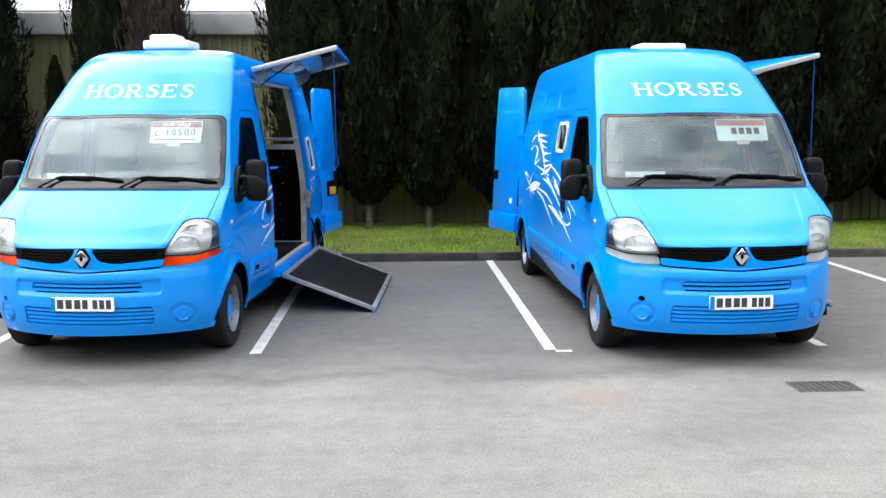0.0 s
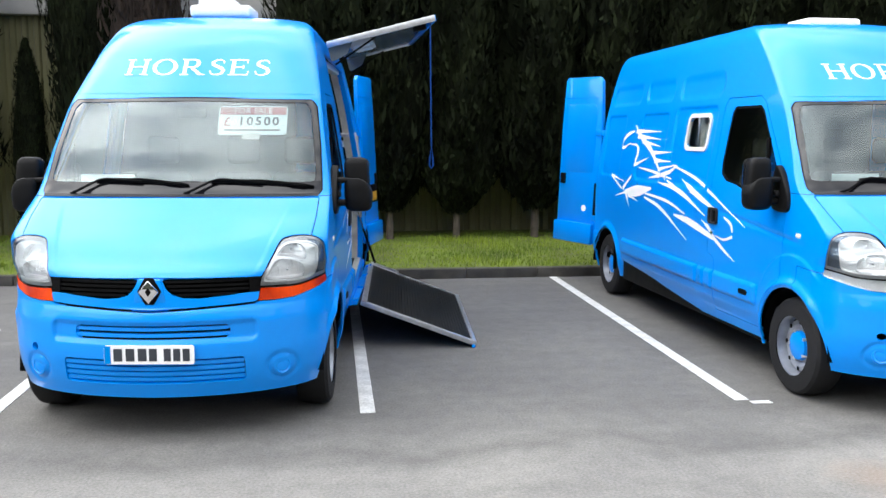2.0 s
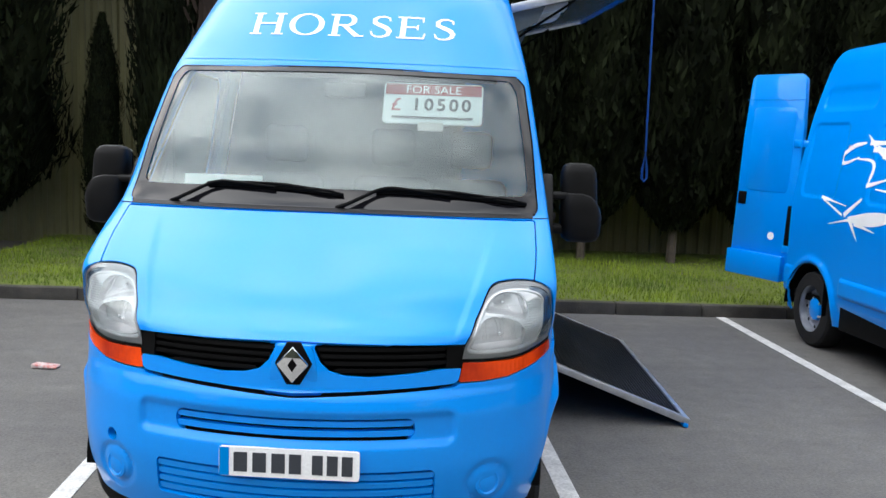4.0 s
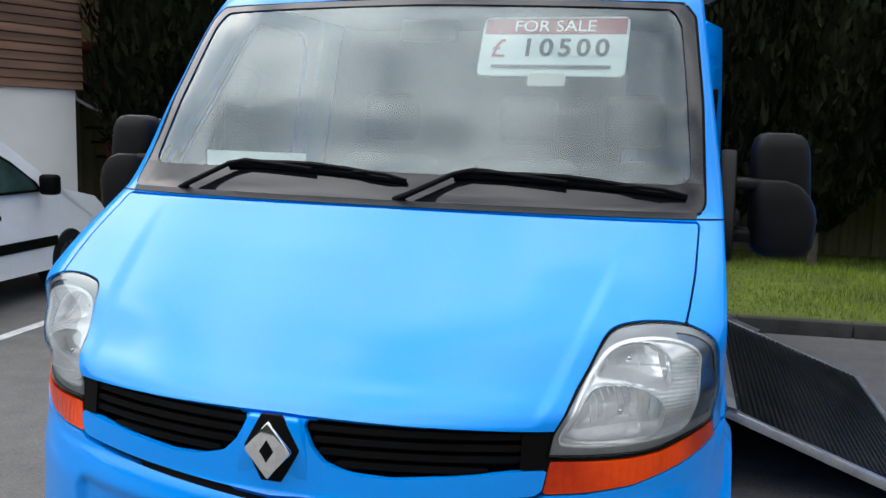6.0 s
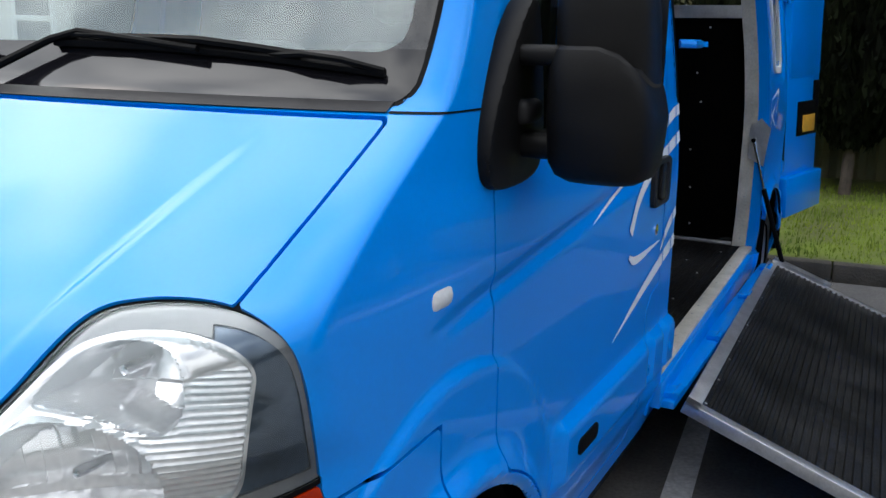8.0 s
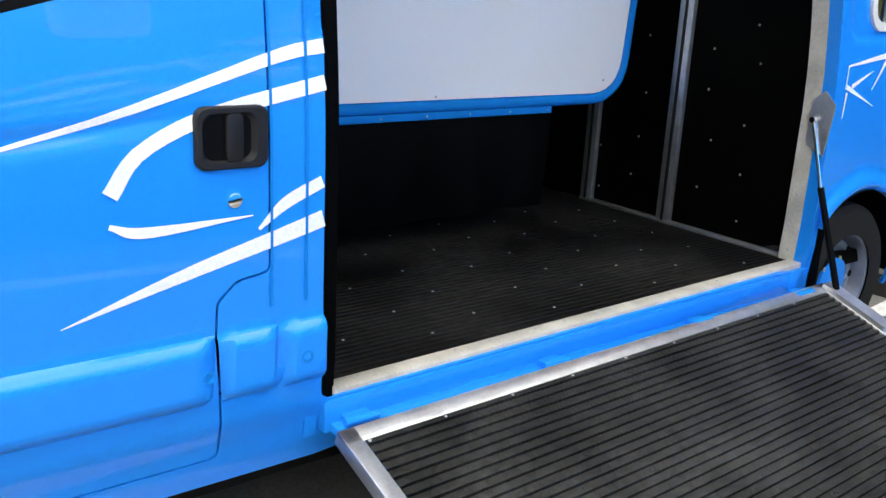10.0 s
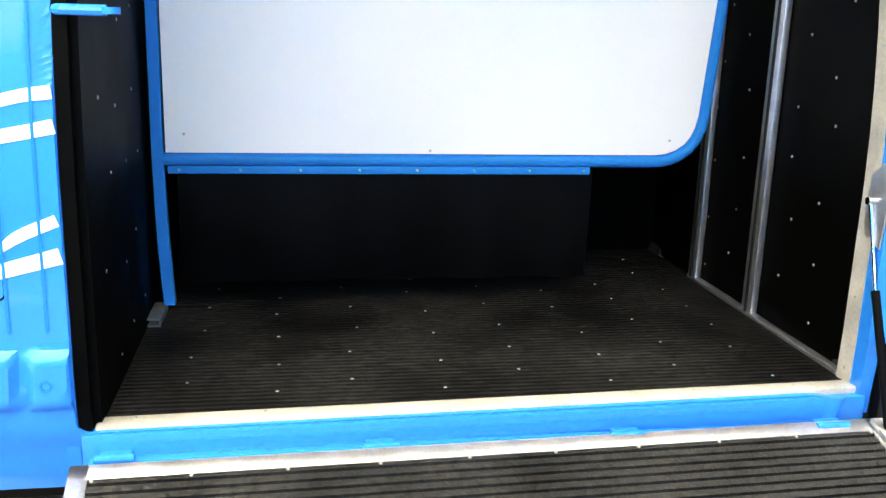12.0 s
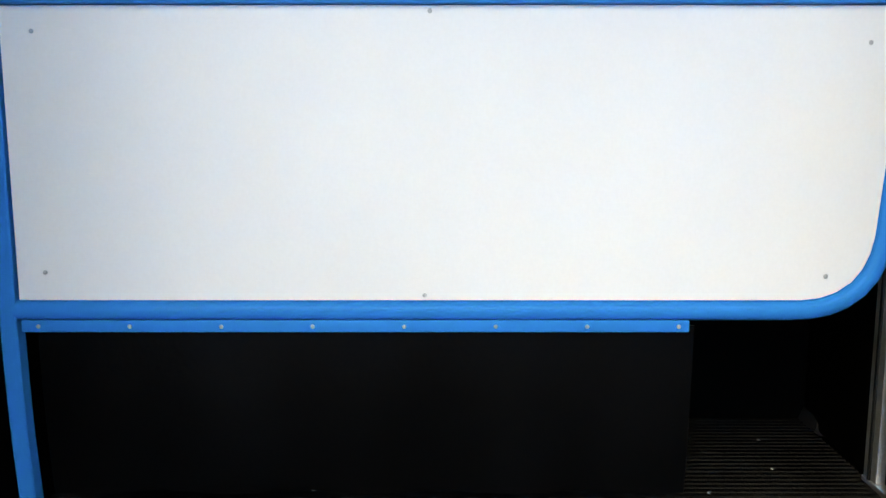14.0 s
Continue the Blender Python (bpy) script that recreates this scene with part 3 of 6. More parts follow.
tyre_p = [(-0.11, 0.21), (-0.112, 0.27), (-0.105, 0.318), (-0.085, 0.338), (-0.045, TYRE), (0.045, TYRE), (0.085, 0.338), (0.105, 0.318), (0.112, 0.27), (0.11, 0.21)]
for yc in (AXLE_F, AXLE_R):
    for s in (1, -1):
        c = (s * (0.865 if yc < 2 else 0.81), yc, TYRE)
        wheel = part("wheel", lathe([(s * 0.06, 0.02), (s * 0.058, 0.08), (s * 0.03, 0.115), (s * 0.05, 0.15), (s * 0.045, 0.178), (s * 0.02, 0.19), (s * 0.095, 0.205), (s * 0.1, 0.215), (-s * 0.1, 0.215), (-s * 0.1, 0.0)][::1], c), WHEEL, van, "silver steel wheel with a blue hub cap")
        part("tyre", lathe(tyre_p, c, steps=40, caps=False), RUBBER, wheel)
        part("hub_cap", lathe([(s * 0.03, 0.108), (s * 0.066, 0.100), (s * 0.080, 0.06), (s * 0.084, 0.0)], c, steps=24), BLUE, wheel)
        for k in range(8):
            a = k * math.tau / 8
            q = (c[0] + s * 0.04, c[1] + 0.165 * math.cos(a), c[2] + 0.165 * math.sin(a))
            part("wheel_slot", lathe([(-0.01, 0.016), (0.01, 0.016)], q, steps=12), BLACK, wheel)
            if k < 5:
                a = k * math.tau / 5
                q = (c[0] + s * 0.05, c[1] + 0.1 * math.cos(a), c[2] + 0.1 * math.sin(a))
                part("wheel_nut", lathe([(-0.02, 0.012), (0.018 * 1, 0.012)], q, steps=6), SILVER, wheel)
        liner = bmesh.new()
        n = 20
        rows = [[liner.verts.new((x, max(yc + 0.43 * math.cos(math.pi * k / n), 4.69 if yc > 4 else 0.0), 0.33 + 0.43 * math.sin(math.pi * k / n))) for k in range(n + 1)] for x in (s * 0.96, s * 0.55)]
        for k in range(n):
            liner.faces.new((rows[0][k], rows[0][k + 1], rows[1][k + 1], rows[1][k]))
        liner.faces.new(rows[1])
        part("wheel_arch", liner, BLACK, van)

part("underbody", block((-0.55, 0.35, 0.24), (0.55, 5.75, 0.42), 0.03), BLACK, van)
part("sill_panel", block((-0.93, 1.35, 0.26), (-0.86, 4.45, 0.48), 0.01), BLACK, van)
part("sill_panel", block((0.86, 1.35, 0.26), (0.93, 4.45, 0.40), 0.01), BLACK, van)


# ------------------------------------------------------------------ the van's front
LAMP_GREY = material("lamp_liner", (0.30, 0.31, 0.32), rough=0.3, metal=0.3, vary=0.1, scale=12)
# the blue-grey of the outer liner is a painted reflection
REFLECTION_LINER = material("lamp_reflection_liner", (0.14, 0.185, 0.25), rough=0.15, metal=0.5, vary=0.2, scale=12)


def lamp_patch(name, field, s, mat, parent, lift, label="", depth=0.0):
    v, t = clip(SKIN, SKIN_TRIS, np.maximum(field, -s * SX))
    return part(name, shell(name, v, t, mat, depth, lift), None, parent, label)


# a finer sheet of the skin round the front corner, for the lamps: e runs round the corner, z up
PE, PZ = (g.ravel() for g in np.meshgrid(np.arange(0.70, 1.43, 0.0035), np.arange(0.815, 1.224, 0.0022)))
lo, hi = np.zeros(PE.shape), np.full(PE.shape, math.pi / 2)
for k in range(30):
    mid = (lo + hi) / 2
    reach = half(PZ) * np.sin(mid) + 0.8 * (nose(PZ) + sweep(PZ) * (1 - np.cos(mid)))
    lo, hi = np.where(reach < PE, mid, lo), np.where(reach < PE, hi, mid)
PX0, PY0 = half(PZ) * np.sin(lo), nose(PZ) + sweep(PZ) * (1 - np.cos(lo))
PY0 = PY0 + (PE - (PX0 + 0.8 * PY0)) / 0.8 * (lo > math.pi / 2 - 0.01)
NE, NZ = len(np.arange(0.70, 1.43, 0.0035)), len(np.arange(0.815, 1.224, 0.0022))
pi_ = np.arange(NE * NZ).reshape(NZ, NE)
qa, qb, qc, qd = pi_[:-1, :-1].ravel(), pi_[:-1, 1:].ravel(), pi_[1:, 1:].ravel(), pi_[1:, :-1].ravel()
PT = np.concatenate([np.stack([qa, qb, qc], 1), np.stack([qa, qc, qd], 1)])
RIM = [(0.765, 0.946), (0.787, 0.985), (0.833, 1.035), (0.884, 1.070), (0.934, 1.108), (0.985, 1.142), (1.04, 1.157), (1.09, 1.164), (1.16, 1.166), (1.235, 1.152), (1.272, 1.124), (1.264, 1.09), (1.252, 1.03), (1.244, 0.964), (1.21, 0.947), (1.10, 0.936), (0.90, 0.934), (0.81, 0.939)]
UPPER_BOWL = [(0.915, 1.082), (0.955, 1.080), (1.03, 1.072), (1.10, 1.052), (1.145, 1.058), (1.158, 1.098), (1.145, 1.136), (1.108, 1.155), (1.04, 1.153), (0.985, 1.134), (0.945, 1.106)]
LOWER_BOWL = [(0.782, 0.952), (0.805, 0.990), (0.855, 1.038), (0.898, 1.060), (0.945, 1.066), (1.03, 1.060), (1.09, 1.038), (1.118, 1.0), (1.118, 0.950), (1.0, 0.945)]
lens_f, lamp_f = f_poly(chaikin(HEADLAMP), PE, PZ), f_soft(INDICATOR, 0.008, PE, PZ)
rim_f, up_f, low_f = f_poly(chaikin(RIM), PE, PZ), f_poly(chaikin(UPPER_BOWL), PE, PZ), f_poly(chaikin(LOWER_BOWL), PE, PZ)


def lamp_sheet(name, s, field, deep, mat, parent, label="", depth=0.0):
    """A sheet behind the skin round the corner, sunk by deep at each point."""
    at = np.stack([s * (PX0 - 0.06 * deep), PY0 + 0.99 * deep, PZ], 1)
    v, t = clip(at, PT, field)
    return part(name, shell(name, v, t if s > 0 else t[:, ::-1], mat, depth, 0.0, 0.5), None, parent, label)


def facets(size_e, size_z, amount, seed):
    """Small tilted facets, as a pressed reflector has."""
    r = np.random.default_rng(seed)
    i, j = np.floor(PE / size_e).astype(int), np.floor(PZ / size_z).astype(int)
    tilt = r.uniform(-1, 1, (400, 400, 2))
    u, v = PE / size_e - i - 0.5, PZ / size_z - j - 0.5
    return amount * (u * tilt[i % 400, j % 400, 0] * size_e / 0.03 + v * tilt[i % 400, j % 400, 1])


sunk = 0.020 + 0.0 * PE
ribbed = np.clip((1.112 + 0.25 * (PE - 1.15) - PZ) / 0.006, 0, 1) * (PE > 1.0)
sunk = sunk + ribbed * 0.0026 * np.abs(np.sin((PZ - 0.815) * math.pi / 0.0088))
bowl_u = np.clip(1 - ((PE - 1.035) / 0.17) ** 2 - ((PZ - 1.118) / 0.11) ** 2, 0, 1)
bowl_l = np.clip(1 - ((PE - 0.98) / 0.21) ** 2 - ((PZ - 0.985) / 0.13) ** 2, 0, 1)
deep_u = 0.024 + 0.075 * bowl_u + facets(0.07, 0.042, 0.009, 1)
flutes = np.where(PZ < 0.975, 0.0012 * np.abs(np.sin((PE + 0.6 * PZ) * math.pi / 0.021)), facets(0.022, 0.075, 0.007, 2))
deep_l = 0.024 + 0.085 * bowl_l + flutes
for f, deep in ((up_f, deep_u), (low_f, deep_l)):
    k = np.clip(-f / 0.010, 0, 1)
    sunk = sunk * (1 - k) + deep * k - 0.004 * np.exp(-(f / 0.005) ** 2)
k = np.clip((rim_f + 0.012) / 0.008, 0, 1)
sunk = sunk * (1 - k) + 0.012 * k
for s in (1, -1):
    head = lamp_sheet("headlight", s, lens_f + 0.003, 0.004 + 0.0 * PE, CLEAR, van, "clear headlight with a chrome reflector")
    lamp_sheet("reflector", s, rim_f - 0.002, sunk, REFLECTOR, head, "chrome reflector with two bowls and fine ribs", 0.012)
    lamp_sheet("bezel", s, np.maximum(np.maximum(lens_f + 0.004, -(rim_f - 0.001)), np.minimum(PE - 1.20, -(lens_f + 0.024))), 0.018 + 0.0 * PE, LAMP_GREY, head, "grey headlight surround", 0.03)
    lamp_sheet("outer_liner", s, np.maximum(np.maximum(lens_f + 0.010, -(rim_f + 0.010)), 1.17 - PE), 0.026 + 0.0 * PE, REFLECTION_LINER, head, "dark lamp housing with a blue reflection put into its colour")
    lamp_sheet("lamp_seal", s, np.maximum(np.maximum(lens_f - 0.005, -(lens_f + 0.004)), -lamp_f), 0.010 + 0.0 * PE, BLACK, head, "", 0.03)
    for be, bz, far in ((1.045, 1.110, 0.060), (0.975, 1.000, 0.060)):
        q = int(np.argmin((PE - be) ** 2 + (PZ - bz) ** 2))
        bulb = lathe([(-0.010, 0.003), (-0.008, 0.007), (0.0, 0.008), (0.045, 0.008)], (s * (PX0[q] - 0.3 * far), PY0[q] + 0.95 * far, bz), "y", 16)
        part("bulb_shield", bulb, CHROME, head)
    grille = lamp_patch("grille", F["grille"] - 0.002, s, BLACK, van, -0.055, "black slatted grille")
    for k in range(4):
        z = 0.888 + 0.026 * k
        v, t = clip(SKIN, SKIN_TRIS, np.maximum(np.maximum(F["grille"] + 0.002, np.abs(SZ - z - 0.012 * np.clip(SAX, 0, 1) * 0) - 0.0075), np.maximum(-s * SX, SAX - 0.565)))
        if len(t):
            part("grille_slat", shell("grille_slat", v, t, BLACK, 0.03, -0.012), None, grille)
    v, t = clip(SKIN, SKIN_TRIS, np.maximum(np.maximum(np.maximum(F["grille"] - 0.001, 0.562 - SAX), -s * SX), -(F["headlamp"] - 0.003)))
    part("grille_end", shell("grille_end", v, t, BLACK, 0.03, -0.006), None, grille)
    fog = lathe([(0.0, 0.058), (-0.006, 0.056), (-0.010, 0.046), (-0.004, 0.038), (-0.008, 0.030), (-0.008, 0.0)], (0, 0, 0), "y", 28)
    bmesh.ops.rotate(fog, cent=(0, 0, 0), matrix=Matrix.Rotation(s * radians(33), 3, "Z"), verts=fog.verts)
    bmesh.ops.translate(fog, vec=(s * 0.735, 0.205, 0.425), verts=fog.verts)
    part("fog_lamp_blank", fog, BLUE, bumper, "round blue fog lamp cover")

for z0, z1, n, w, name in ((0.37, 0.505, 4, 0.53, "lower_vent"), (0.634, 0.708, 2, 0.45, "upper_vent")):
    f = np.maximum(f_box(-w - 0.01, z0 - 0.01, w + 0.01, z1 + 0.01, 0.02, SX, SZ), FRONT)
    v, t = clip(SKIN, SKIN_TRIS, f)
    vent = part(name, shell(name, v, t, BLACK, 0.0, -0.05), None, bumper)
    for k in range(n):
        z = z0 + (k + 0.5) * (z1 - z0) / n
        v, t = clip(SKIN, SKIN_TRIS, np.maximum(f + 0.008, np.abs(SZ - z) - (0.012 if n > 2 else 0.011)))
        part("vent_slat", shell("vent_slat", v, t, BLUE, 0.03, -0.008), None, vent)

badge = part("badge", slab([(0, -0.070), (0.060, 0), (0, 0.070), (-0.060, 0)], 0.022, pose(0, 0.012, 0.912, 90, 0, 0), bevel=0.006), CHROME, van, "plain chrome lozenge badge")
part("badge_recess", slab([(-0.026, -0.080), (0.026, -0.080), (0.070, 0), (0.026, 0.080), (-0.026, 0.080), (-0.070, 0)], 0.012, pose(0, 0.024, 0.912, 90, 0, 0), bevel=0.004), BLACK, badge)
part("badge_heart", slab([(0, -0.026), (0.017, 0), (0, 0.026), (-0.017, 0)], 0.003, pose(0, -0.0095, 0.912, 90, 0, 0)), BLACK, badge)
boss = slab([(-0.10, -0.075), (0.10, -0.075), (0.085, 0.0), (0.065, 0.075), (-0.065, 0.075), (-0.085, 0.0)], 0.03, pose(0, 0.046, 0.909, 90, 0, 0), bevel=0.012)
part("badge_boss", boss, BLUE, van)
plate = part("number_plate", slab(rounded(-0.26, -0.0555, 0.26, 0.0555, 0.012), 0.012, pose(0, -0.022, 0.547, 90, 0, 0)), WHITE_VINYL, van, "white plate with plain dark bars")
for k, (x0, x1) in enumerate(((-0.205, -0.155), (-0.135, -0.085), (-0.065, -0.015), (0.0, 0.045), (0.085, 0.125), (0.14, 0.18), (0.195, 0.235))):
    part("plate_bar", slab([(x0, -0.037), (x1, -0.037), (x1, 0.037), (x0, 0.037)], 0.002, pose(0, -0.0345, 0.547, 90, 0, 0)), INK, plate)
part("plate_band", slab([(-0.258, -0.053), (-0.222, -0.053), (-0.222, 0.053), (-0.258, 0.053)], 0.002, pose(0, -0.0345, 0.547, 90, 0, 0)), BLUE_TUBE, plate)


def front_y(x, z):
    w = float(half(z))
    return float(nose(z)) + float(sweep(z)) * (1 - math.sqrt(max(0.0, 1 - (x / w) ** 2)))


# wipers lie on the glass
for px, kx, kz, bx0, bx1, bz0, bz1 in ((0.03, 0.235, 1.53, 0.20, 0.87, 1.512, 1.474), (-0.72, -0.52, 1.53, -0.56, 0.06, 1.515, 1.487)):
    wiper = part("wiper", tube([(x, front_y(x, z) - o, z) for x, z, o in ((px, 1.432, -0.01), (px + 0.05, 1.452, 0.032), (kx - 0.03, kz - 0.015, 0.035), (kx + 0.03, kz, 0.035), ((bx0 + bx1) / 2, (bz0 + bz1) / 2 + 0.012, 0.03))], 0.010, 8, taper=0.6), BLACK, van, "black wiper resting on the glass")
    n = 10
    pts = [(bx0 + (bx1 - bx0) * k / n, bz0 + (bz1 - bz0) * k / n + 0.010 * math.sin(math.pi * k / n)) for k in range(n + 1)]
    part("wiper_blade", tube([(x, front_y(x, z) - 0.014, z) for x, z in pts], 0.011, 6, taper=0.7), BLACK, wiper)
    part("blade_bridge", tube([(x, front_y(x, z + 0.012) - 0.030 + 0.010 * abs(k - 3) / 3, z + 0.016 - 0.002 * abs(k - 3)) for k, (x, z) in enumerate(pts[2:9])], 0.0075, 6), BLACK, wiper)
    for k0, k1 in ((0, 3), (7, 10)):
        yoke = [(pts[j][0], front_y(pts[j][0], pts[j][1]) - (0.016 if j in (k0, k1) else 0.026), pts[j][1] + (0.004 if j in (k0, k1) else 0.013)) for j in range(k0, k1 + 1)]
        part("blade_yoke", tube(yoke, 0.0055, 6), BLACK, wiper)
cowl = bmesh.new()
xs = np.linspace(-0.9, 0.9, 37)
rows = [[cowl.verts.new((x, front_y(x, z) + o, z)) for x in xs] for z, o in ((1.408, 0.03), (1.418, -0.008), (1.432, -0.006), (1.440, 0.02))]
for a, b in zip(rows, rows[1:]):
    for k in range(36):
        cowl.faces.new((a[k], a[k + 1], b[k + 1], b[k]))
bmesh.ops.recalc_face_normals(cowl, faces=cowl.faces)
part("cowl", cowl, GREY_PLASTIC, van)
groove = clip(SKIN, SKIN_TRIS, np.maximum(np.maximum(np.abs(SZ - 2.095) - 0.005, SAX - 0.84), SY - 1.6))
part("roof_seam", shell("roof_seam", *groove, BLUE_TUBE, 0.0, 0.0015), None, van)
roof_vent = part("roof_vent", block((-0.24, 2.14, ROOF - 0.02), (0.24, 2.50, ROOF + 0.075), 0.03, segments=3), WHITE_VINYL, van, "white plastic roof vent dome")
part("vent_cap", block((-0.18, 2.18, ROOF + 0.06), (0.10, 2.46, ROOF + 0.135), 0.025, segments=3), WHITE_VINYL, roof_vent)


# ------------------------------------------------------------------ mirrors
def loft(bm, rows):
    """Closes a stack of equal rings into one skin."""
    rings = [[bm.verts.new(p) for p in row] for row in rows]
    n = len(rings[0])
    for p, q in zip(rings, rings[1:]):
        for k in range(n):
            bm.faces.new((p[k], p[(k + 1) % n], q[(k + 1) % n], q[k]))
    bm.faces.new(rings[0][::-1]), bm.faces.new(rings[-1])
    bmesh.ops.recalc_face_normals(bm, faces=bm.faces)
    return bm


def oval(xc, yc, z, hx, hy, n=36):
    c = [math.cos(k * math.tau / n) for k in range(n)], [math.sin(k * math.tau / n) for k in range(n)]
    return [(xc + hx * math.copysign(abs(u) ** 0.5, u), yc + hy * math.copysign(abs(v) ** 0.62, v), z) for u, v in zip(*c)]


MIRROR_PLASTIC = material("mirror_plastic", (0.0040, 0.0040, 0.0042), rough=0.5, vary=0.2, scale=12, bump=0.05, bump_scale=300, spec=0.17)
for s in (1, -1):
    sail = chaikin([(0.955, 1.34), (0.965, 1.29), (1.02, 1.272), (1.16, 1.28), (1.205, 1.31), (1.205, 1.42), (1.16, 1.62), (1.10, 1.59), (0.985, 1.43)], 2)
    mirror = part("door_mirror", slab(sail, 0.05, Matrix(((0, 0, s, s * 0.955), (1, 0, 0, 0), (0, 1, 0, 0), (0, 0, 0, 1))), bevel=0.010), MIRROR_PLASTIC, van, "large black plastic door mirror")
    upper = [oval(s * (1.137 - 0.06 * (z - 1.47)), 1.158, z, hx, hy) for z, hx, hy in ((1.46, 0.088, 0.058), (1.57, 0.087, 0.058), (1.615, 0.084, 0.056), (1.642, 0.075, 0.050), (1.656, 0.060, 0.040), (1.662, 0.035, 0.022))]
    part("mirror_housing", loft(bmesh.new(), upper), MIRROR_PLASTIC, mirror)
    lower = []
    for z, hx, hy in ((1.287, 0.040, 0.030), (1.291, 0.066, 0.050), (1.302, 0.088, 0.068), (1.325, 0.100, 0.080), (1.40, 0.106, 0.086), (1.46, 0.106, 0.086), (1.500, 0.104, 0.084), (1.516, 0.099, 0.079), (1.522, 0.090, 0.070)):
        ring = oval(s * 1.145, 1.135, z, hx * 0.93, hy)
        sag = min(1.0, max(0.0, (z - 1.40) / 0.10)) * 0.085
        lower.append([(x, y, w - sag * max(0.0, (s * x - 1.14) / 0.10) ** 2.2) for x, y, w in ring])
    part("mirror_cowl", loft(bmesh.new(), lower), MIRROR_PLASTIC, mirror)
    part("mirror_arm", block((s * 1.02 - 0.06, 1.065, 1.488), (s * 1.02 + 0.06, 1.165, 1.524), 0.014, segments=3), MIRROR_PLASTIC, mirror)
    part("mirror_arm", block((s * 1.02 - 0.06, 1.085, 1.325), (s * 1.02 + 0.06, 1.165, 1.372), 0.018, segments=3), MIRROR_PLASTIC, mirror)
    part("mirror_pivot", block((s * 1.012 - 0.022, 1.07, 1.385), (s * 1.012 + 0.012, 1.15, 1.43), 0.015, segments=3), GREY_PLASTIC, mirror)
    part("mirror_glass", slab(rounded(-0.08, -0.17, 0.08, 0.17, 0.04), 0.004, pose(s * 1.135, 1.226, 1.482, -90, 0, 0)), CHROME, mirror, "mirror glass")


# ------------------------------------------------------------------ lettering and vinyl
def lettering(text, size, mat, parent, where, name="lettering", bold=0.0, label="", wide=1.0):
    """Built-in letters, laid on a surface: where(u, v) gives the place of a point of the text."""
    cu = bpy.data.curves.new(name, "FONT")
    cu.body, cu.size, cu.align_x, cu.align_y, cu.resolution_u, cu.offset = text, size, "CENTER", "CENTER", 3, bold
    cu.space_character = wide
    ob = bpy.data.objects.new(name, cu)
    scene.collection.objects.link(ob)
    deps = bpy.context.evaluated_depsgraph_get()
    me = bpy.data.meshes.new_from_object(ob.evaluated_get(deps))
    bpy.data.objects.remove(ob)
    bm = bmesh.new()
    bm.from_mesh(me)
    bmesh.ops.triangulate(bm, faces=bm.faces)
    bmesh.ops.subdivide_edges(bm, edges=[e for e in bm.edges if e.calc_length() > size * 0.2], cuts=2)
    for v in bm.verts:
        v.co = where(v.co.x, v.co.y)
    return part(name, bm, mat, parent, label, smooth=False)


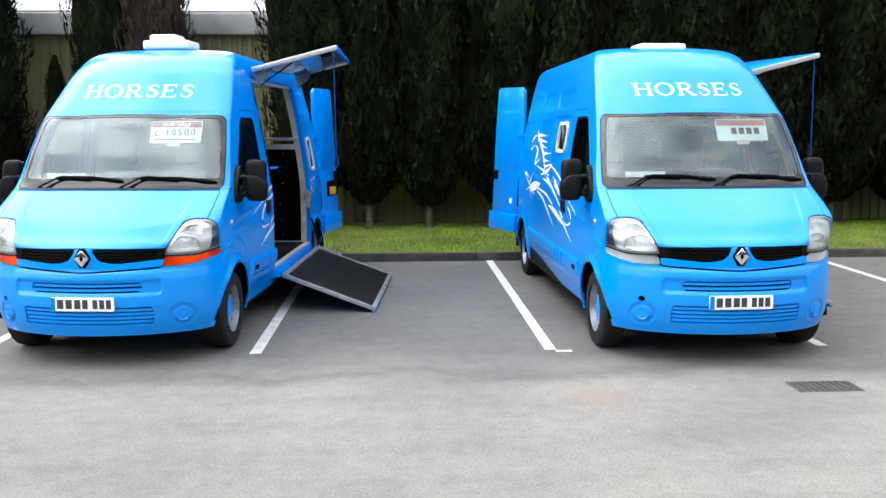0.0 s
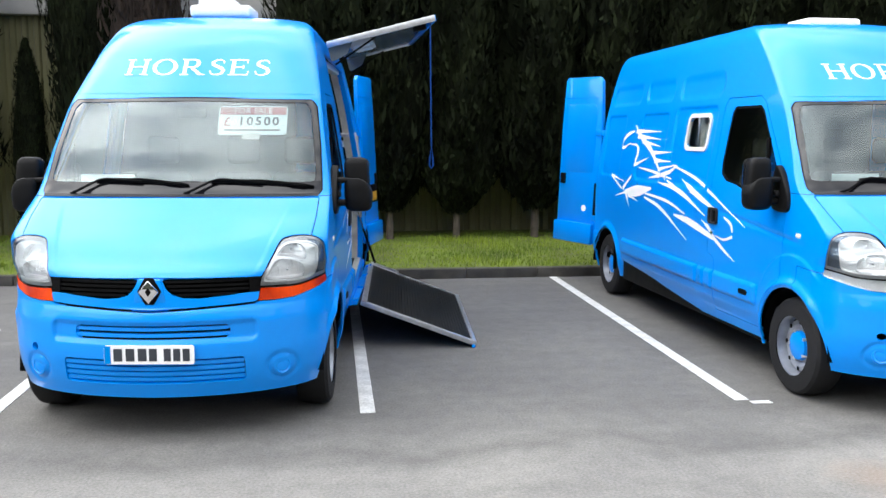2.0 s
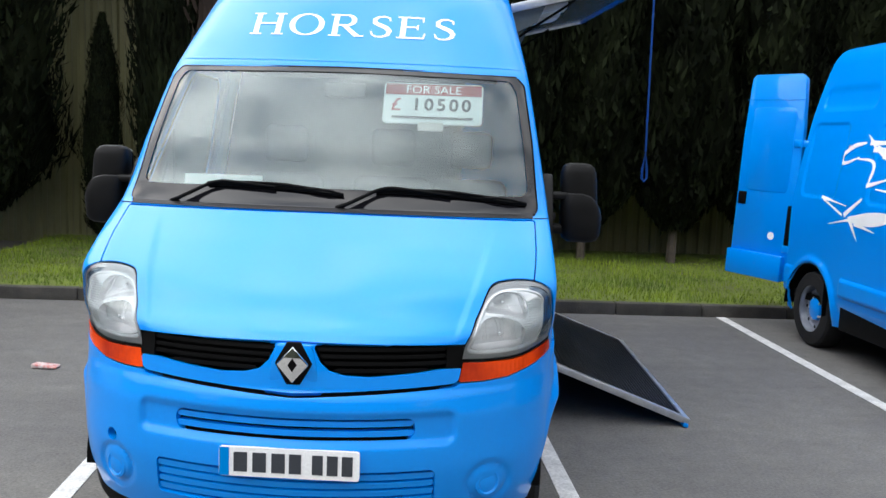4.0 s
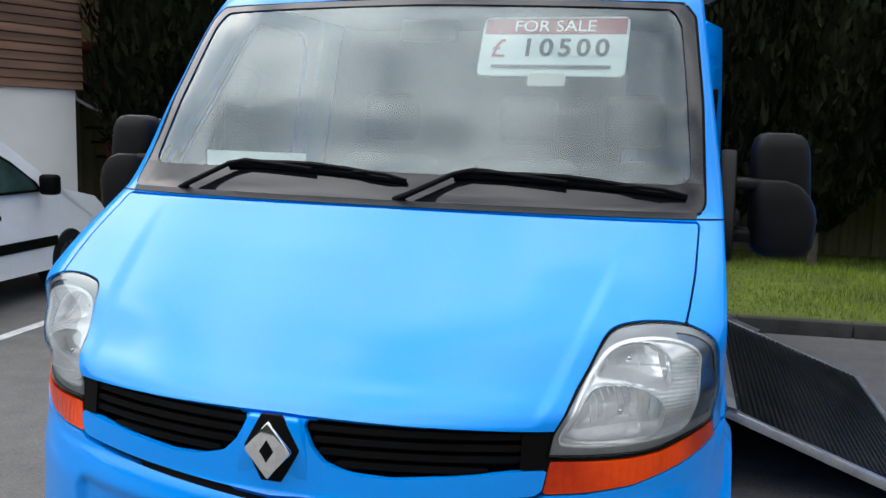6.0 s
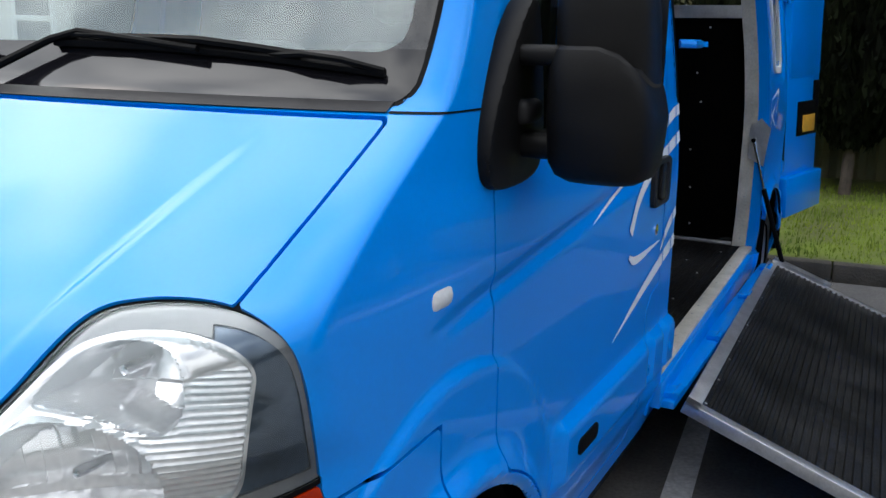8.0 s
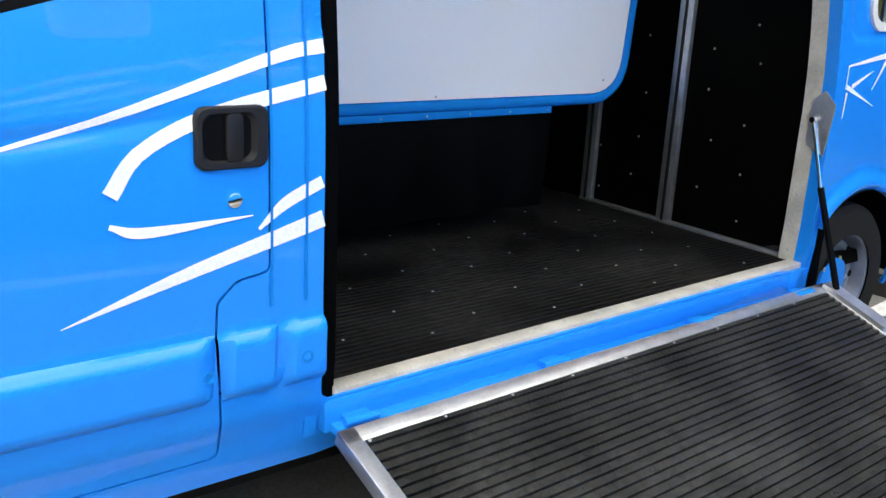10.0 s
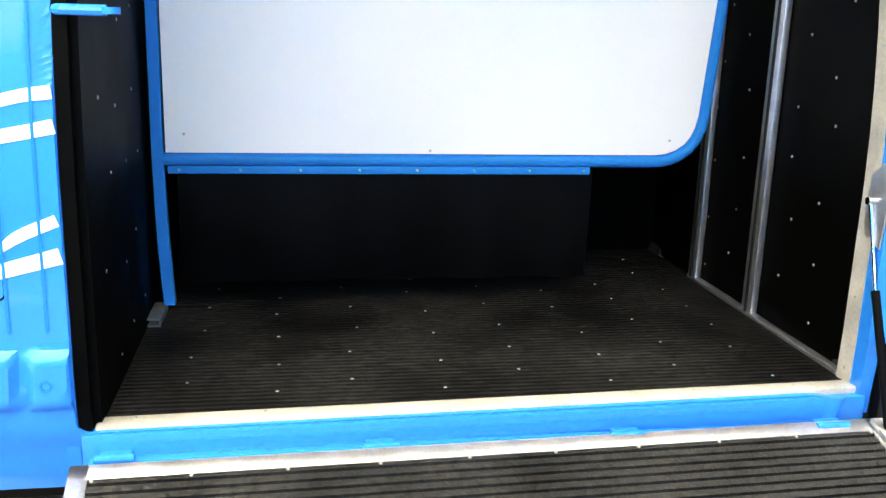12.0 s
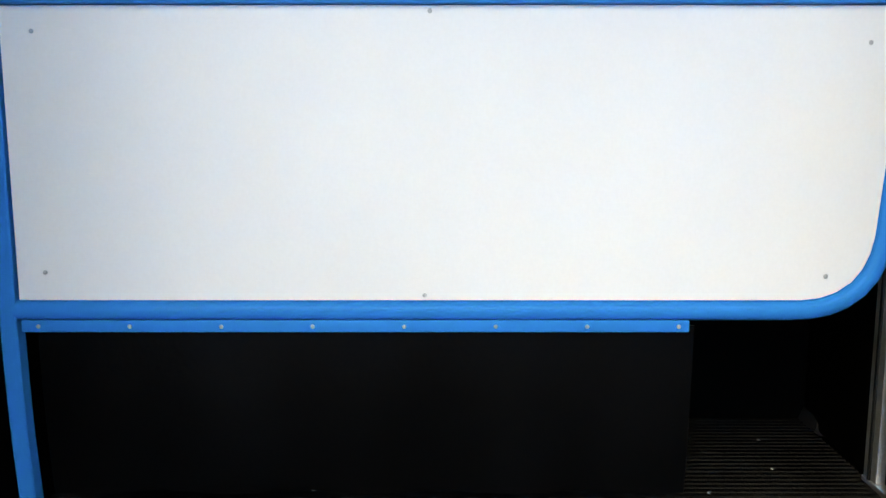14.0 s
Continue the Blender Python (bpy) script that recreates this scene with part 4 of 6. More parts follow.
def serif_word(text, x0, x1, z0, z1, mat, parent, label):
    """Light serifed capitals laid on the roof's front."""
    advance = {"H": 1.06, "O": 1.08, "R": 1.02, "S": 0.78, "E": 0.90}
    total = sum(advance[c] for c in text)
    word = None
    start = 0.0
    for c in text:
        bars = []          # strokes of (u, v, width)
        if c in "HRE":
            for u in ((0.20, 0.80) if c == "H" else (0.20,)):
                bars.append([(u, 0.0, 0.13), (u, 1.0, 0.13)])
                bars += [[(u - 0.16, v, 0.05), (u + 0.16, v, 0.05)] for v in (0.025, 0.975)]
        if c == "H":
            bars.append([(0.2, 0.52, 0.06), (0.8, 0.52, 0.06)])
        if c == "E":
            bars += [[(0.2, 0.97, 0.06), (0.70, 0.97, 0.06)], [(0.2, 0.03, 0.06), (0.74, 0.03, 0.06)], [(0.2, 0.52, 0.06), (0.58, 0.52, 0.06)],
                     [(0.71, 0.99, 0.05), (0.72, 0.76, 0.03)], [(0.74, 0.0, 0.05), (0.78, 0.26, 0.03)], [(0.58, 0.64, 0.04), (0.58, 0.40, 0.04)]]
        if c == "O":
            bars.append([(0.5 + 0.40 * math.cos(a), 0.5 + 0.48 * math.sin(a), 0.055 + 0.085 * abs(math.cos(a)) ** 1.5) for a in np.linspace(0, math.tau, 33)])
        if c == "R":
            bars.append([(0.2, 0.97, 0.06), (0.46, 0.97, 0.06)] + [(0.48 + 0.20 * math.cos(a), 0.735 + 0.235 * math.sin(a), 0.06 + 0.07 * abs(math.cos(a))) for a in np.linspace(math.pi / 2, -math.pi / 2, 13)] + [(0.2, 0.50, 0.05)])
            bars += [[(0.42, 0.50, 0.11), (0.80, 0.02, 0.13)], [(0.74, 0.025, 0.05), (0.98, 0.025, 0.05)]]
        if c == "S":
            bars.append([(0.62, 0.76, 0.04), (0.60, 0.90, 0.05), (0.46, 0.97, 0.06), (0.30, 0.94, 0.08), (0.20, 0.82, 0.11), (0.22, 0.66, 0.13), (0.38, 0.55, 0.14), (0.54, 0.44, 0.14), (0.62, 0.30, 0.13), (0.58, 0.12, 0.10), (0.44, 0.03, 0.07), (0.28, 0.03, 0.06), (0.18, 0.10, 0.05), (0.13, 0.27, 0.04)])
        bm = bmesh.new()
        for lift, bar in enumerate(bars):
            pts = np.array(bar, float)
            if len(pts) == 2:
                pts = np.array([pts[0] + (pts[1] - pts[0]) * k / 5 for k in range(6)])
            pts[:, 0] *= 1.0
            pts[:, 2] *= 1.1
            d = np.gradient(pts[:, :2], axis=0)
            d /= np.linalg.norm(d, axis=1)[:, None] + 1e-9
            rows = []
            for (u, v, w), (du, dv) in zip(pts, d):
                row = []
                for f in (-0.5, 0.5):
                    x = x0 + (x1 - x0) * (start + u - dv * w * f) / total
                    z = z0 + (z1 - z0) * (v + du * w * f)
                    row.append(bm.verts.new((x, front_y(x, z) - 0.003 - 0.0004 * lift, z)))
                rows.append(row)
            for p, q in zip(rows, rows[1:]):
                bm.faces.new((p[0], p[1], q[1], q[0]))
        word = part("letter", bm, mat, parent, label, smooth=False)
        start += advance[c]


serif_word("HORSES", -0.52, 0.525, 2.233, 2.350, WHITE_VINYL, van, "white serif capital on the roof front")


def stroke(bm, s, *stations):
    """A tapered brush stroke of vinyl on the van's side, through stations of (y, z, width)."""
    n = 14
    ts = np.linspace(0, len(stations) - 1, n)
    st = np.array(stations, float)
    if len(st) > 2:
        cs = [hermite_free(np.arange(len(st)), st[:, k])(ts) for k in range(3)]
    else:
        cs = [np.interp(ts, np.arange(len(st)), st[:, k]) for k in range(3)]
    y, z, w = cs
    dy, dz = np.gradient(y), np.gradient(z)
    d = np.hypot(dy, dz) + 1e-9
    rows = []
    for k in range(n):
        oy, oz = -dz[k] / d[k] * w[k] / 2, dy[k] / d[k] * w[k] / 2
        rows.append([bm.verts.new((s * (side_x(y[k] + f * oy, z[k] + f * oz) + 0.003), y[k] + f * oy, z[k] + f * oz)) for f in (-1, 0, 1)])
    for a, b in zip(rows, rows[1:]):
        for k in (0, 1):
            bm.faces.new((a[k], a[k + 1], b[k + 1], b[k]) if s < 0 else (b[k], b[k + 1], a[k + 1], a[k]))


def hermite_free(xs, ys):
    """A smooth curve through stations, free to turn."""
    xs, ys = np.asarray(xs, float), np.asarray(ys, float)
    m = np.gradient(ys, xs)

    def at(x):
        i = np.clip(np.searchsorted(xs, x) - 1, 0, len(xs) - 2)
        h = xs[i + 1] - xs[i]
        t = (x - xs[i]) / h
        return (ys[i] * (2 * t ** 3 - 3 * t ** 2 + 1) + h * m[i] * (t ** 3 - 2 * t ** 2 + t) + ys[i + 1] * (3 * t ** 2 - 2 * t ** 3) + h * m[i + 1] * (t ** 3 - t ** 2))
    return at


horse = bmesh.new()
stroke(horse, -1, (3.187, 1.537, 0.014), (2.476, 1.409, 0.031), (1.582, 1.109, 0.004))
stroke(horse, -1, (2.906, 1.416, 0.009), (2.548, 1.314, 0.053), (2.124, 1.202, 0.025))
stroke(horse, -1, (2.681, 1.317, 0.004), (2.372, 1.264, 0.022), (2.123, 1.193, 0.013))
stroke(horse, -1, (4.324, 1.854, 0.043), (3.624, 1.849, 0.005))
stroke(horse, -1, (4.251, 1.801, 0.049), (3.613, 1.774, 0.005))
stroke(horse, -1, (4.117, 1.749, 0.048), (3.581, 1.704, 0.005))
stroke(horse, -1, (3.799, 1.637, 0.046), (3.255, 1.655, 0.005))
stroke(horse, -1, (3.674, 1.565, 0.046), (3.243, 1.568, 0.005))
stroke(horse, -1, (3.55, 1.48, 0.04), (3.088, 1.542, 0.005))
stroke(horse, -1, (4.372, 1.919, 0.011), (4.161, 1.791, 0.053), (3.802, 1.652, 0.056), (3.493, 1.463, 0.02))
stroke(horse, -1, (4.376, 1.854, 0.016), (4.56, 1.824, 0.039), (4.717, 1.749, 0.04))
stroke(horse, -1, (4.719, 1.76, 0.04), (4.679, 1.676, 0.034), (4.439, 1.732, 0.011))
stroke(horse, -1, (4.464, 1.72, 0.011), (4.211, 1.693, 0.027), (4.212, 1.52, 0.016))
stroke(horse, -1, (4.235, 1.503, 0.038), (3.863, 1.588, 0.005))
stroke(horse, -1, (4.105, 1.482, 0.011), (3.658, 1.453, 0.03), (3.17, 1.408, 0.014))
stroke(horse, -1, (3.765, 1.391, 0.01), (3.33, 1.447, 0.044), (3.067, 1.533, 0.014))
stroke(horse, -1, (3.479, 1.363, 0.01), (2.91, 1.308, 0.046), (2.306, 1.139, 0.009))
stroke(horse, -1, (3.323, 1.398, 0.01), (2.862, 1.303, 0.028), (2.533, 1.204, 0.009))
stroke(horse, -1, (4.432, 1.21, 0.044), (4.045, 1.24, 0.117), (3.636, 1.291, 0.02))
stroke(horse, -1, (4.505, 1.238, 0.05), (4.258, 1.393, 0.022))
stroke(horse, -1, (4.957, 1.37, 0.029), (4.489, 1.318, 0.006))
stroke(horse, -1, (4.957, 1.37, 0.017), (4.532, 1.236, 0.022))
stroke(horse, -1, (4.747, 1.145, 0.006), (4.366, 1.215, 0.027))
stroke(horse, -1, (4.391, 1.202, 0.05), (4.248, 1.043, 0.005))
stroke(horse, -1, (4.321, 1.185, 0.044), (3.994, 1.137, 0.005))
stroke(horse, -1, (3.82, 1.194, 0.021), (3.336, 1.116, 0.039), (2.685, 0.887, 0.005))
stroke(horse, -1, (3.801, 1.232, 0.021), (3.191, 1.198, 0.029), (2.743, 1.115, 0.018))
stroke(horse, -1, (3.005, 1.087, 0.019), (2.6, 1.053, 0.067), (2.131, 0.967, 0.038))
stroke(horse, -1, (2.132, 0.976, 0.038), (1.93, 0.891, 0.029), (1.734, 0.824, 0.004))
stroke(horse, -1, (2.366, 1.098, 0.009), (2.22, 1.041, 0.038), (2.108, 0.97, 0.017))
stroke(horse, -1, (1.952, 1.158, 0.012), (1.822, 1.111, 0.032), (1.793, 1.05, 0.024))
stroke(horse, -1, (1.788, 1.014, 0.024), (1.942, 0.976, 0.02), (2.095, 0.993, 0.008))
part("horse_graphic", horse, WHITE_VINYL, van, "white vinyl drawing of a running horse")
tail = bmesh.new()
stroke(tail, 1, (1.565, 1.125, 0.002), (1.888, 1.205, 0.017), (2.257, 1.321, 0.029), (2.38, 1.345, 0.033))
stroke(tail, 1, (1.884, 1.047, 0.036), (1.951, 1.133, 0.032), (2.113, 1.204, 0.032), (2.382, 1.264, 0.035))
stroke(tail, 1, (1.879, 0.984, 0.011), (1.957, 0.963, 0.024), (2.198, 0.974, 0.003))
stroke(tail, 1, (2.212, 0.94, 0.008), (2.279, 0.994, 0.029), (2.375, 1.036, 0.03))
stroke(tail, 1, (1.772, 0.781, 0.002), (2.028, 0.856, 0.028), (2.265, 0.917, 0.038), (2.378, 0.947, 0.042))
mark = bmesh.new()
stroke(mark, 1, (4.711, 1.264, 0.007), (5.024, 1.305, 0.024))
stroke(mark, 1, (5.024, 1.305, 0.021), (4.908, 1.169, 0.005))
stroke(mark, 1, (4.750, 1.185, 0.02), (4.909, 1.245, 0.002))
stroke(mark, 1, (4.711, 1.187, 0.02), (4.941, 1.103, 0.002))
stroke(mark, 1, (4.715, 1.264, 0.007), (4.705, 1.176, 0.007))
stroke(mark, 1, (4.717, 1.164, 0.014), (4.710, 1.065, 0.005))
part("rear_graphic", mark, WHITE_VINYL, van, "white vinyl hoof drawing")
part("stripe_graphic", tail, WHITE_VINYL, van, "white vinyl sweeping stripes")

# the door's rear edge and the pillar's seam cut the stripes
for y in (2.243, 2.333):
    seam = bmesh.new()
    rows = [[seam.verts.new((side_x(y + o, z) + 0.0046, y + o, z)) for o in (-0.0035, 0.0035)] for z in np.linspace(0.75, 2.05, 60)]
    for p, q in zip(rows, rows[1:]):
        seam.faces.new((p[0], p[1], q[1], q[0]))
    part("pillar_seam", seam, BLUE_TUBE, van)

# small fittings low on the side
for s in (1, -1):
    for y in (2.075, 2.325):
        part("trim_bolt", lathe([(-0.004 * s, 0.016), (0.001 * s, 0.016), (0.001 * s, 0.010), (-0.003 * s, 0.008), (-0.003 * s, 0.0)], (s * (side_x(y, 0.615) + 0.001), y, 0.615), steps=16), BLUE_TUBE, van)
    part("wheel_arch_slot", slab(rounded(1.46, 0.600, 1.60, 0.640, 0.018), 0.010, Matrix(((0, 0, s, s * (side_x(1.53, 0.62) - 0.006)), (1, 0, 0, 0), (0, 1, 0, 0), (0, 0, 0, 1)))), BLACK, van)
hasp = part("door_hasp", tube([(0.965, 2.40, 1.535), (1.0, 2.42, 1.535), (1.0, 2.52, 1.535)], 0.013, 8), BLUE, van, "blue barrel bolt of the side flap")
part("hasp_eye", lathe([(-0.008, 0.022), (0.008, 0.022)], (1.0, 2.53, 1.535), "z", 14), BLUE, hasp)
# ------------------------------------------------------------------ side windows of the box
def window_frame(y0, z0, y1, z1, s):
    field = f_box(y0 - 0.035, z0 - 0.035, y1 + 0.035, z1 + 0.035, 0.08, SY, SZ) + np.where(s * SX < 0, 9, 0)
    hole = f_box(y0, z0, y1, z1, 0.05, SY, SZ)
    v, t = clip(SKIN, SKIN_TRIS, np.maximum(field, -hole))
    win = part("side_window", shell("side_window", v, t, LINING, 0.03, 0.012), None, van, "small window in a pale metal frame")
    v, t = clip(SKIN, SKIN_TRIS, hole + np.where(s * SX < 0, 9, 0) - 0.01)
    part("pane", shell("pane", v, t, GLASS, 0.0, -0.002), None, win)
    ym, x = (y0 + y1) / 2, s * (side_x((y0 + y1) / 2, (z0 + z1) / 2) - 0.006)
    part("pane_bar", block((x - 0.008, ym - 0.012, z0), (x + 0.008, ym + 0.012, z1), 0.004), SILVER, win)


window_frame(*SIDE_WINDOW, -1)
window_frame(4.90, 1.43, 5.16, 1.80, 1)

# ------------------------------------------------------------------ box interior
FLOOR = 0.476


def section(inset, z0, z1, x0=None, x1=None, n=18):
    """Outline of a board across the van between two heights, following its sides."""
    zs = np.linspace(z0, z1, n)
    right = [(float(half(z)) - inset if x1 is None else min(x1, float(half(z)) - inset), float(z)) for z in zs]
    left = [(-(float(half(z)) - inset) if x0 is None else max(x0, -(float(half(z)) - inset)), float(z)) for z in zs[::-1]]
    return right + left


def across(y):
    """Plane of a board that stands across the van: its outline in x and z."""
    return Matrix(((1, 0, 0, 0), (0, 0, -1, y), (0, 1, 0, 0), (0, 0, 0, 1)))


def rear_half(z):
    """Half the body's width at the rear jamb."""
    return float(half(z)) - TAPER * 2.26


floor_bm = bmesh.new()
n, x0, x1 = 64, -0.90, 0.90
for k in range(n):
    a, b = x0 + (x1 - x0) * k / n, x0 + (x1 - x0) * (k + 1) / n
    m = (a + b) / 2
    q = [(a, FLOOR - 0.0035), (a + 0.004, FLOOR), (m + 0.005, FLOOR), (m + 0.009, FLOOR - 0.0035), (b, FLOOR - 0.0035)]
    for (u, uz), (w, wz) in zip(q, q[1:]):
        floor_bm.faces.new([floor_bm.verts.new(c) for c in ((u, 2.44, uz), (w, 2.44, wz), (w, 4.66, wz), (u, 4.66, uz))])
bmesh.ops.remove_doubles(floor_bm, verts=floor_bm.verts, dist=0.0004)
bmesh.ops.recalc_face_normals(floor_bm, faces=floor_bm.faces)
mat_floor = part("floor_mat", floor_bm, FLOOR_MAT, van, "black ribbed rubber floor matting", smooth=False)
part("floor_pan", block((-0.875, 0.9, 0.40), (0.875, LENGTH - 0.04, FLOOR - 0.012), 0.005), BOARD, van)
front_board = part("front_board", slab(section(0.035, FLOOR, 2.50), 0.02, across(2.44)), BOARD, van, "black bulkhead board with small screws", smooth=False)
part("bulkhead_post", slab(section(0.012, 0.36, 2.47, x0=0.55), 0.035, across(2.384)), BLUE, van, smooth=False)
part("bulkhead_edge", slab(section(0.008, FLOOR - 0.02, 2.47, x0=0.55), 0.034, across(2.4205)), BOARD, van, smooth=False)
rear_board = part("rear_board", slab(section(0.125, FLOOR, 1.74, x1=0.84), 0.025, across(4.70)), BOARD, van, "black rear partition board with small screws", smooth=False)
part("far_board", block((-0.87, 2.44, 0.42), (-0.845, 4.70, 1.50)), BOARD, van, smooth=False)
part("far_lining", slab([(-0.82, 1.60), (-0.68, 2.50), (-0.64, 2.50), (-0.78, 1.60)], 2.2, Matrix(((1, 0, 0, 0), (0, 0, 1, 2.46), (0, 1, 0, 0), (0, 0, 0, 1)))), LINING, van, smooth=False)
part("head_lining", block((-0.62, 2.46, 2.50), (0.62, LENGTH - 0.16, 2.53)), LINING, van, smooth=False)
trim_poly = [(rear_half(z) - 0.055, z) for z in np.linspace(FLOOR, 2.46, 14)] + [(rear_half(z) - 0.125, z) for z in np.linspace(2.46, FLOOR, 14)]
rear_trim = part("rear_trim", slab(trim_poly, 0.03, across(4.668)), CREAM, van, "cream painted edge trim", smooth=False)
jamb = [(rear_half(z), z) for z in np.linspace(0.40, 2.47, 14)] + [(rear_half(z) - 0.057, z) for z in np.linspace(2.47, 0.40, 14)]
part("rear_jamb", slab(jamb, 0.04, across(4.68)), BLUE, van, smooth=False)
part("threshold", slab([(0.915, 2.425), (0.975, 2.425), (0.912, 4.645), (0.85, 4.645)], 0.036, Matrix.Translation((0, 0, FLOOR - 0.03)), bevel=0.005), CREAM, van, "cream painted threshold strip")
part("threshold_edge", slab([(0.90, 2.392), (0.992, 2.392), (0.938, 4.66), (0.86, 4.66)], 0.09, Matrix.Translation((0, 0, 0.372)), bevel=0.006), BLUE, van)
part("header_rail", block((0.64, 2.44, 2.44), (0.70, 4.66, 2.50), 0.01), LINING, van)

for xa in (-0.345, 0.148):
    part("upright_channel", block((xa, 4.645, FLOOR), (xa + 0.075, 4.672, 1.74), 0.004), SILVER, rear_board, "aluminium channel")
    part("channel_groove", block((xa + 0.03, 4.640, FLOOR + 0.01), (xa + 0.045, 4.650, 1.72), 0.003), GREY_PLASTIC, rear_board)
part("top_channel", block((-0.345, 4.642, 1.68), (0.84, 4.672, 1.745), 0.004), SILVER, rear_board)
part("floor_channel", block((-0.345, 4.640, FLOOR), (0.80, 4.672, FLOOR + 0.016), 0.003), SILVER, rear_board)
part("top_rail", tube([(-0.86, 4.64, 1.81), (0.80, 4.64, 1.81)], 0.022, 12), SILVER, rear_board)

SCREW = material("zinc_screw", (0.45, 0.45, 0.45), rough=0.45, metal=0.5, vary=0.1)
screw = mesh_of("screw", lathe([(0, 0.0055), (0.002, 0.0045), (0.003, 0.0)], (0, 0, 0), "z", 8), SCREW)


def screws(parent, places, m):
    for u, v in places:
        ob = part("screw", screw, None, parent)
        ob.matrix_basis = m @ Matrix.Translation((u, v, 0.0005))


# ------------------------------------------------------------------ partition
PX = -0.005
partition = part("partition", slab([(2.505, 1.061), (4.30, 1.061), (4.345, 1.066), (4.382, 1.080), (4.415, 1.103), (4.438, 1.133), (4.453, 1.168), (4.462, 1.21), (4.50, 1.72), (2.505, 1.72)], 0.022, Matrix(((0, 0, 1, PX - 0.011), (1, 0, 0, 0), (0, 1, 0, 0), (0, 0, 0, 1)))), WHITE, van, "white hanging partition board in a blue tube frame", smooth=False)
post_bm = bmesh.new()
post_rings = []
for py, pz in ((2.497, FLOOR + 0.03), (2.491, 0.60), (2.484, 0.72), (2.480, 0.86), (2.477, 1.05), (2.480, 1.79)):
    post_rings.append([post_bm.verts.new((PX + u, py + w, pz)) for u, w in ((-0.020, -0.020), (0.017, -0.020), (0.020, -0.016), (0.020, 0.016), (0.017, 0.020), (-0.020, 0.020))])
for a, b in zip(post_rings, post_rings[1:]):
    for k in range(6):
        post_bm.faces.new((a[k], a[(k + 1) % 6], b[(k + 1) % 6], b[k]))
bmesh.ops.recalc_face_normals(post_bm, faces=post_bm.faces)
part("partition_post", post_bm, BLUE_TUBE, partition)
part("partition_rail", tube([(PX, 2.49, 1.037), (PX, 3.4, 1.036), (PX, 4.28, 1.036), (PX, 4.325, 1.038), (PX, 4.366, 1.046), (PX, 4.403, 1.062), (PX, 4.436, 1.087), (PX, 4.461, 1.119), (PX, 4.478, 1.158), (PX, 4.486, 1.205), (PX, 4.505, 1.48), (PX, 4.522, 1.74)], 0.024, 12), BLUE_TUBE, partition)
part("top_bar", block((PX - 0.03, 2.42, 1.722), (PX + 0.035, 4.59, 1.772), 0.008), BLUE_TUBE, partition)
part("pivot", tube([(PX, 4.56, 1.74), (PX, 4.56, 2.45)], 0.02, 12), BLUE_TUBE, partition)
part("pivot_block", block((PX - 0.05, 4.50, 1.785), (PX + 0.05, 4.62, 1.83), 0.008), BLUE_TUBE, partition)
part("release_knob", lathe([(0, 0.0), (0.004, 0.014), (0.02, 0.017), (0.03, 0.0)], (PX + 0.03, 4.46, 1.80), "z", 14), RED, partition, "small red release knob")
part("flap_strip", block((PX + 0.012, 2.51, 0.988), (PX + 0.024, 4.045, 1.016), 0.003), BLUE_TUBE, partition)
flap = bmesh.new()
ny, nz = 40, 10
rows = [[flap.verts.new((PX + 0.008 - 0.03 * (j / nz) ** 2 + 0.012 * math.sin(i * 0.7) * (j / nz), 2.54 + 1.52 * i / ny, 1.00 - 0.42 * j / nz)) for i in range(ny + 1)] for j in range(nz + 1)]
for a, b in zip(rows, rows[1:]):
    for i in range(ny):
        flap.faces.new((a[i], a[i + 1], b[i + 1], b[i]))
ex = bmesh.ops.extrude_face_region(flap, geom=flap.faces[:])["geom"]
bmesh.ops.translate(flap, verts=[g for g in ex if isinstance(g, bmesh.types.BMVert)], vec=(-0.006, 0, 0))
bmesh.ops.recalc_face_normals(flap, faces=flap.faces)
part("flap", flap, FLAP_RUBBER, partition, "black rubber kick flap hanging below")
foot = bmesh.new()
for lo_, hi_ in (((PX - 0.02, 2.435, FLOOR + 0.002), (0.175, 2.485, FLOOR + 0.006)), ((PX - 0.02, 2.435, FLOOR + 0.026), (0.175, 2.485, FLOOR + 0.030)), ((PX - 0.02, 2.435, FLOOR + 0.002), (0.175, 2.439, FLOOR + 0.03)), ((PX - 0.02, 2.481, FLOOR + 0.002), (0.175, 2.485, FLOOR + 0.03))):
    box(foot, lo_, hi_)
part("foot", foot, SILVER, partition, "bare steel box foot", smooth=False)
facing = Matrix(((0, 0, 1, PX + 0.012), (1, 0, 0, 0), (0, 1, 0, 0), (0, 0, 0, 1)))
screws(partition, [(2.569, 1.126), (3.437, 1.073), (4.355, 1.117), (4.42, 1.64), (2.575, 1.665), (3.45, 1.708)], facing)
screws(partition, [(2.55 + 0.21 * k, 1.002) for k in range(8)], Matrix.Translation((0.0125, 0, 0)) @ facing)

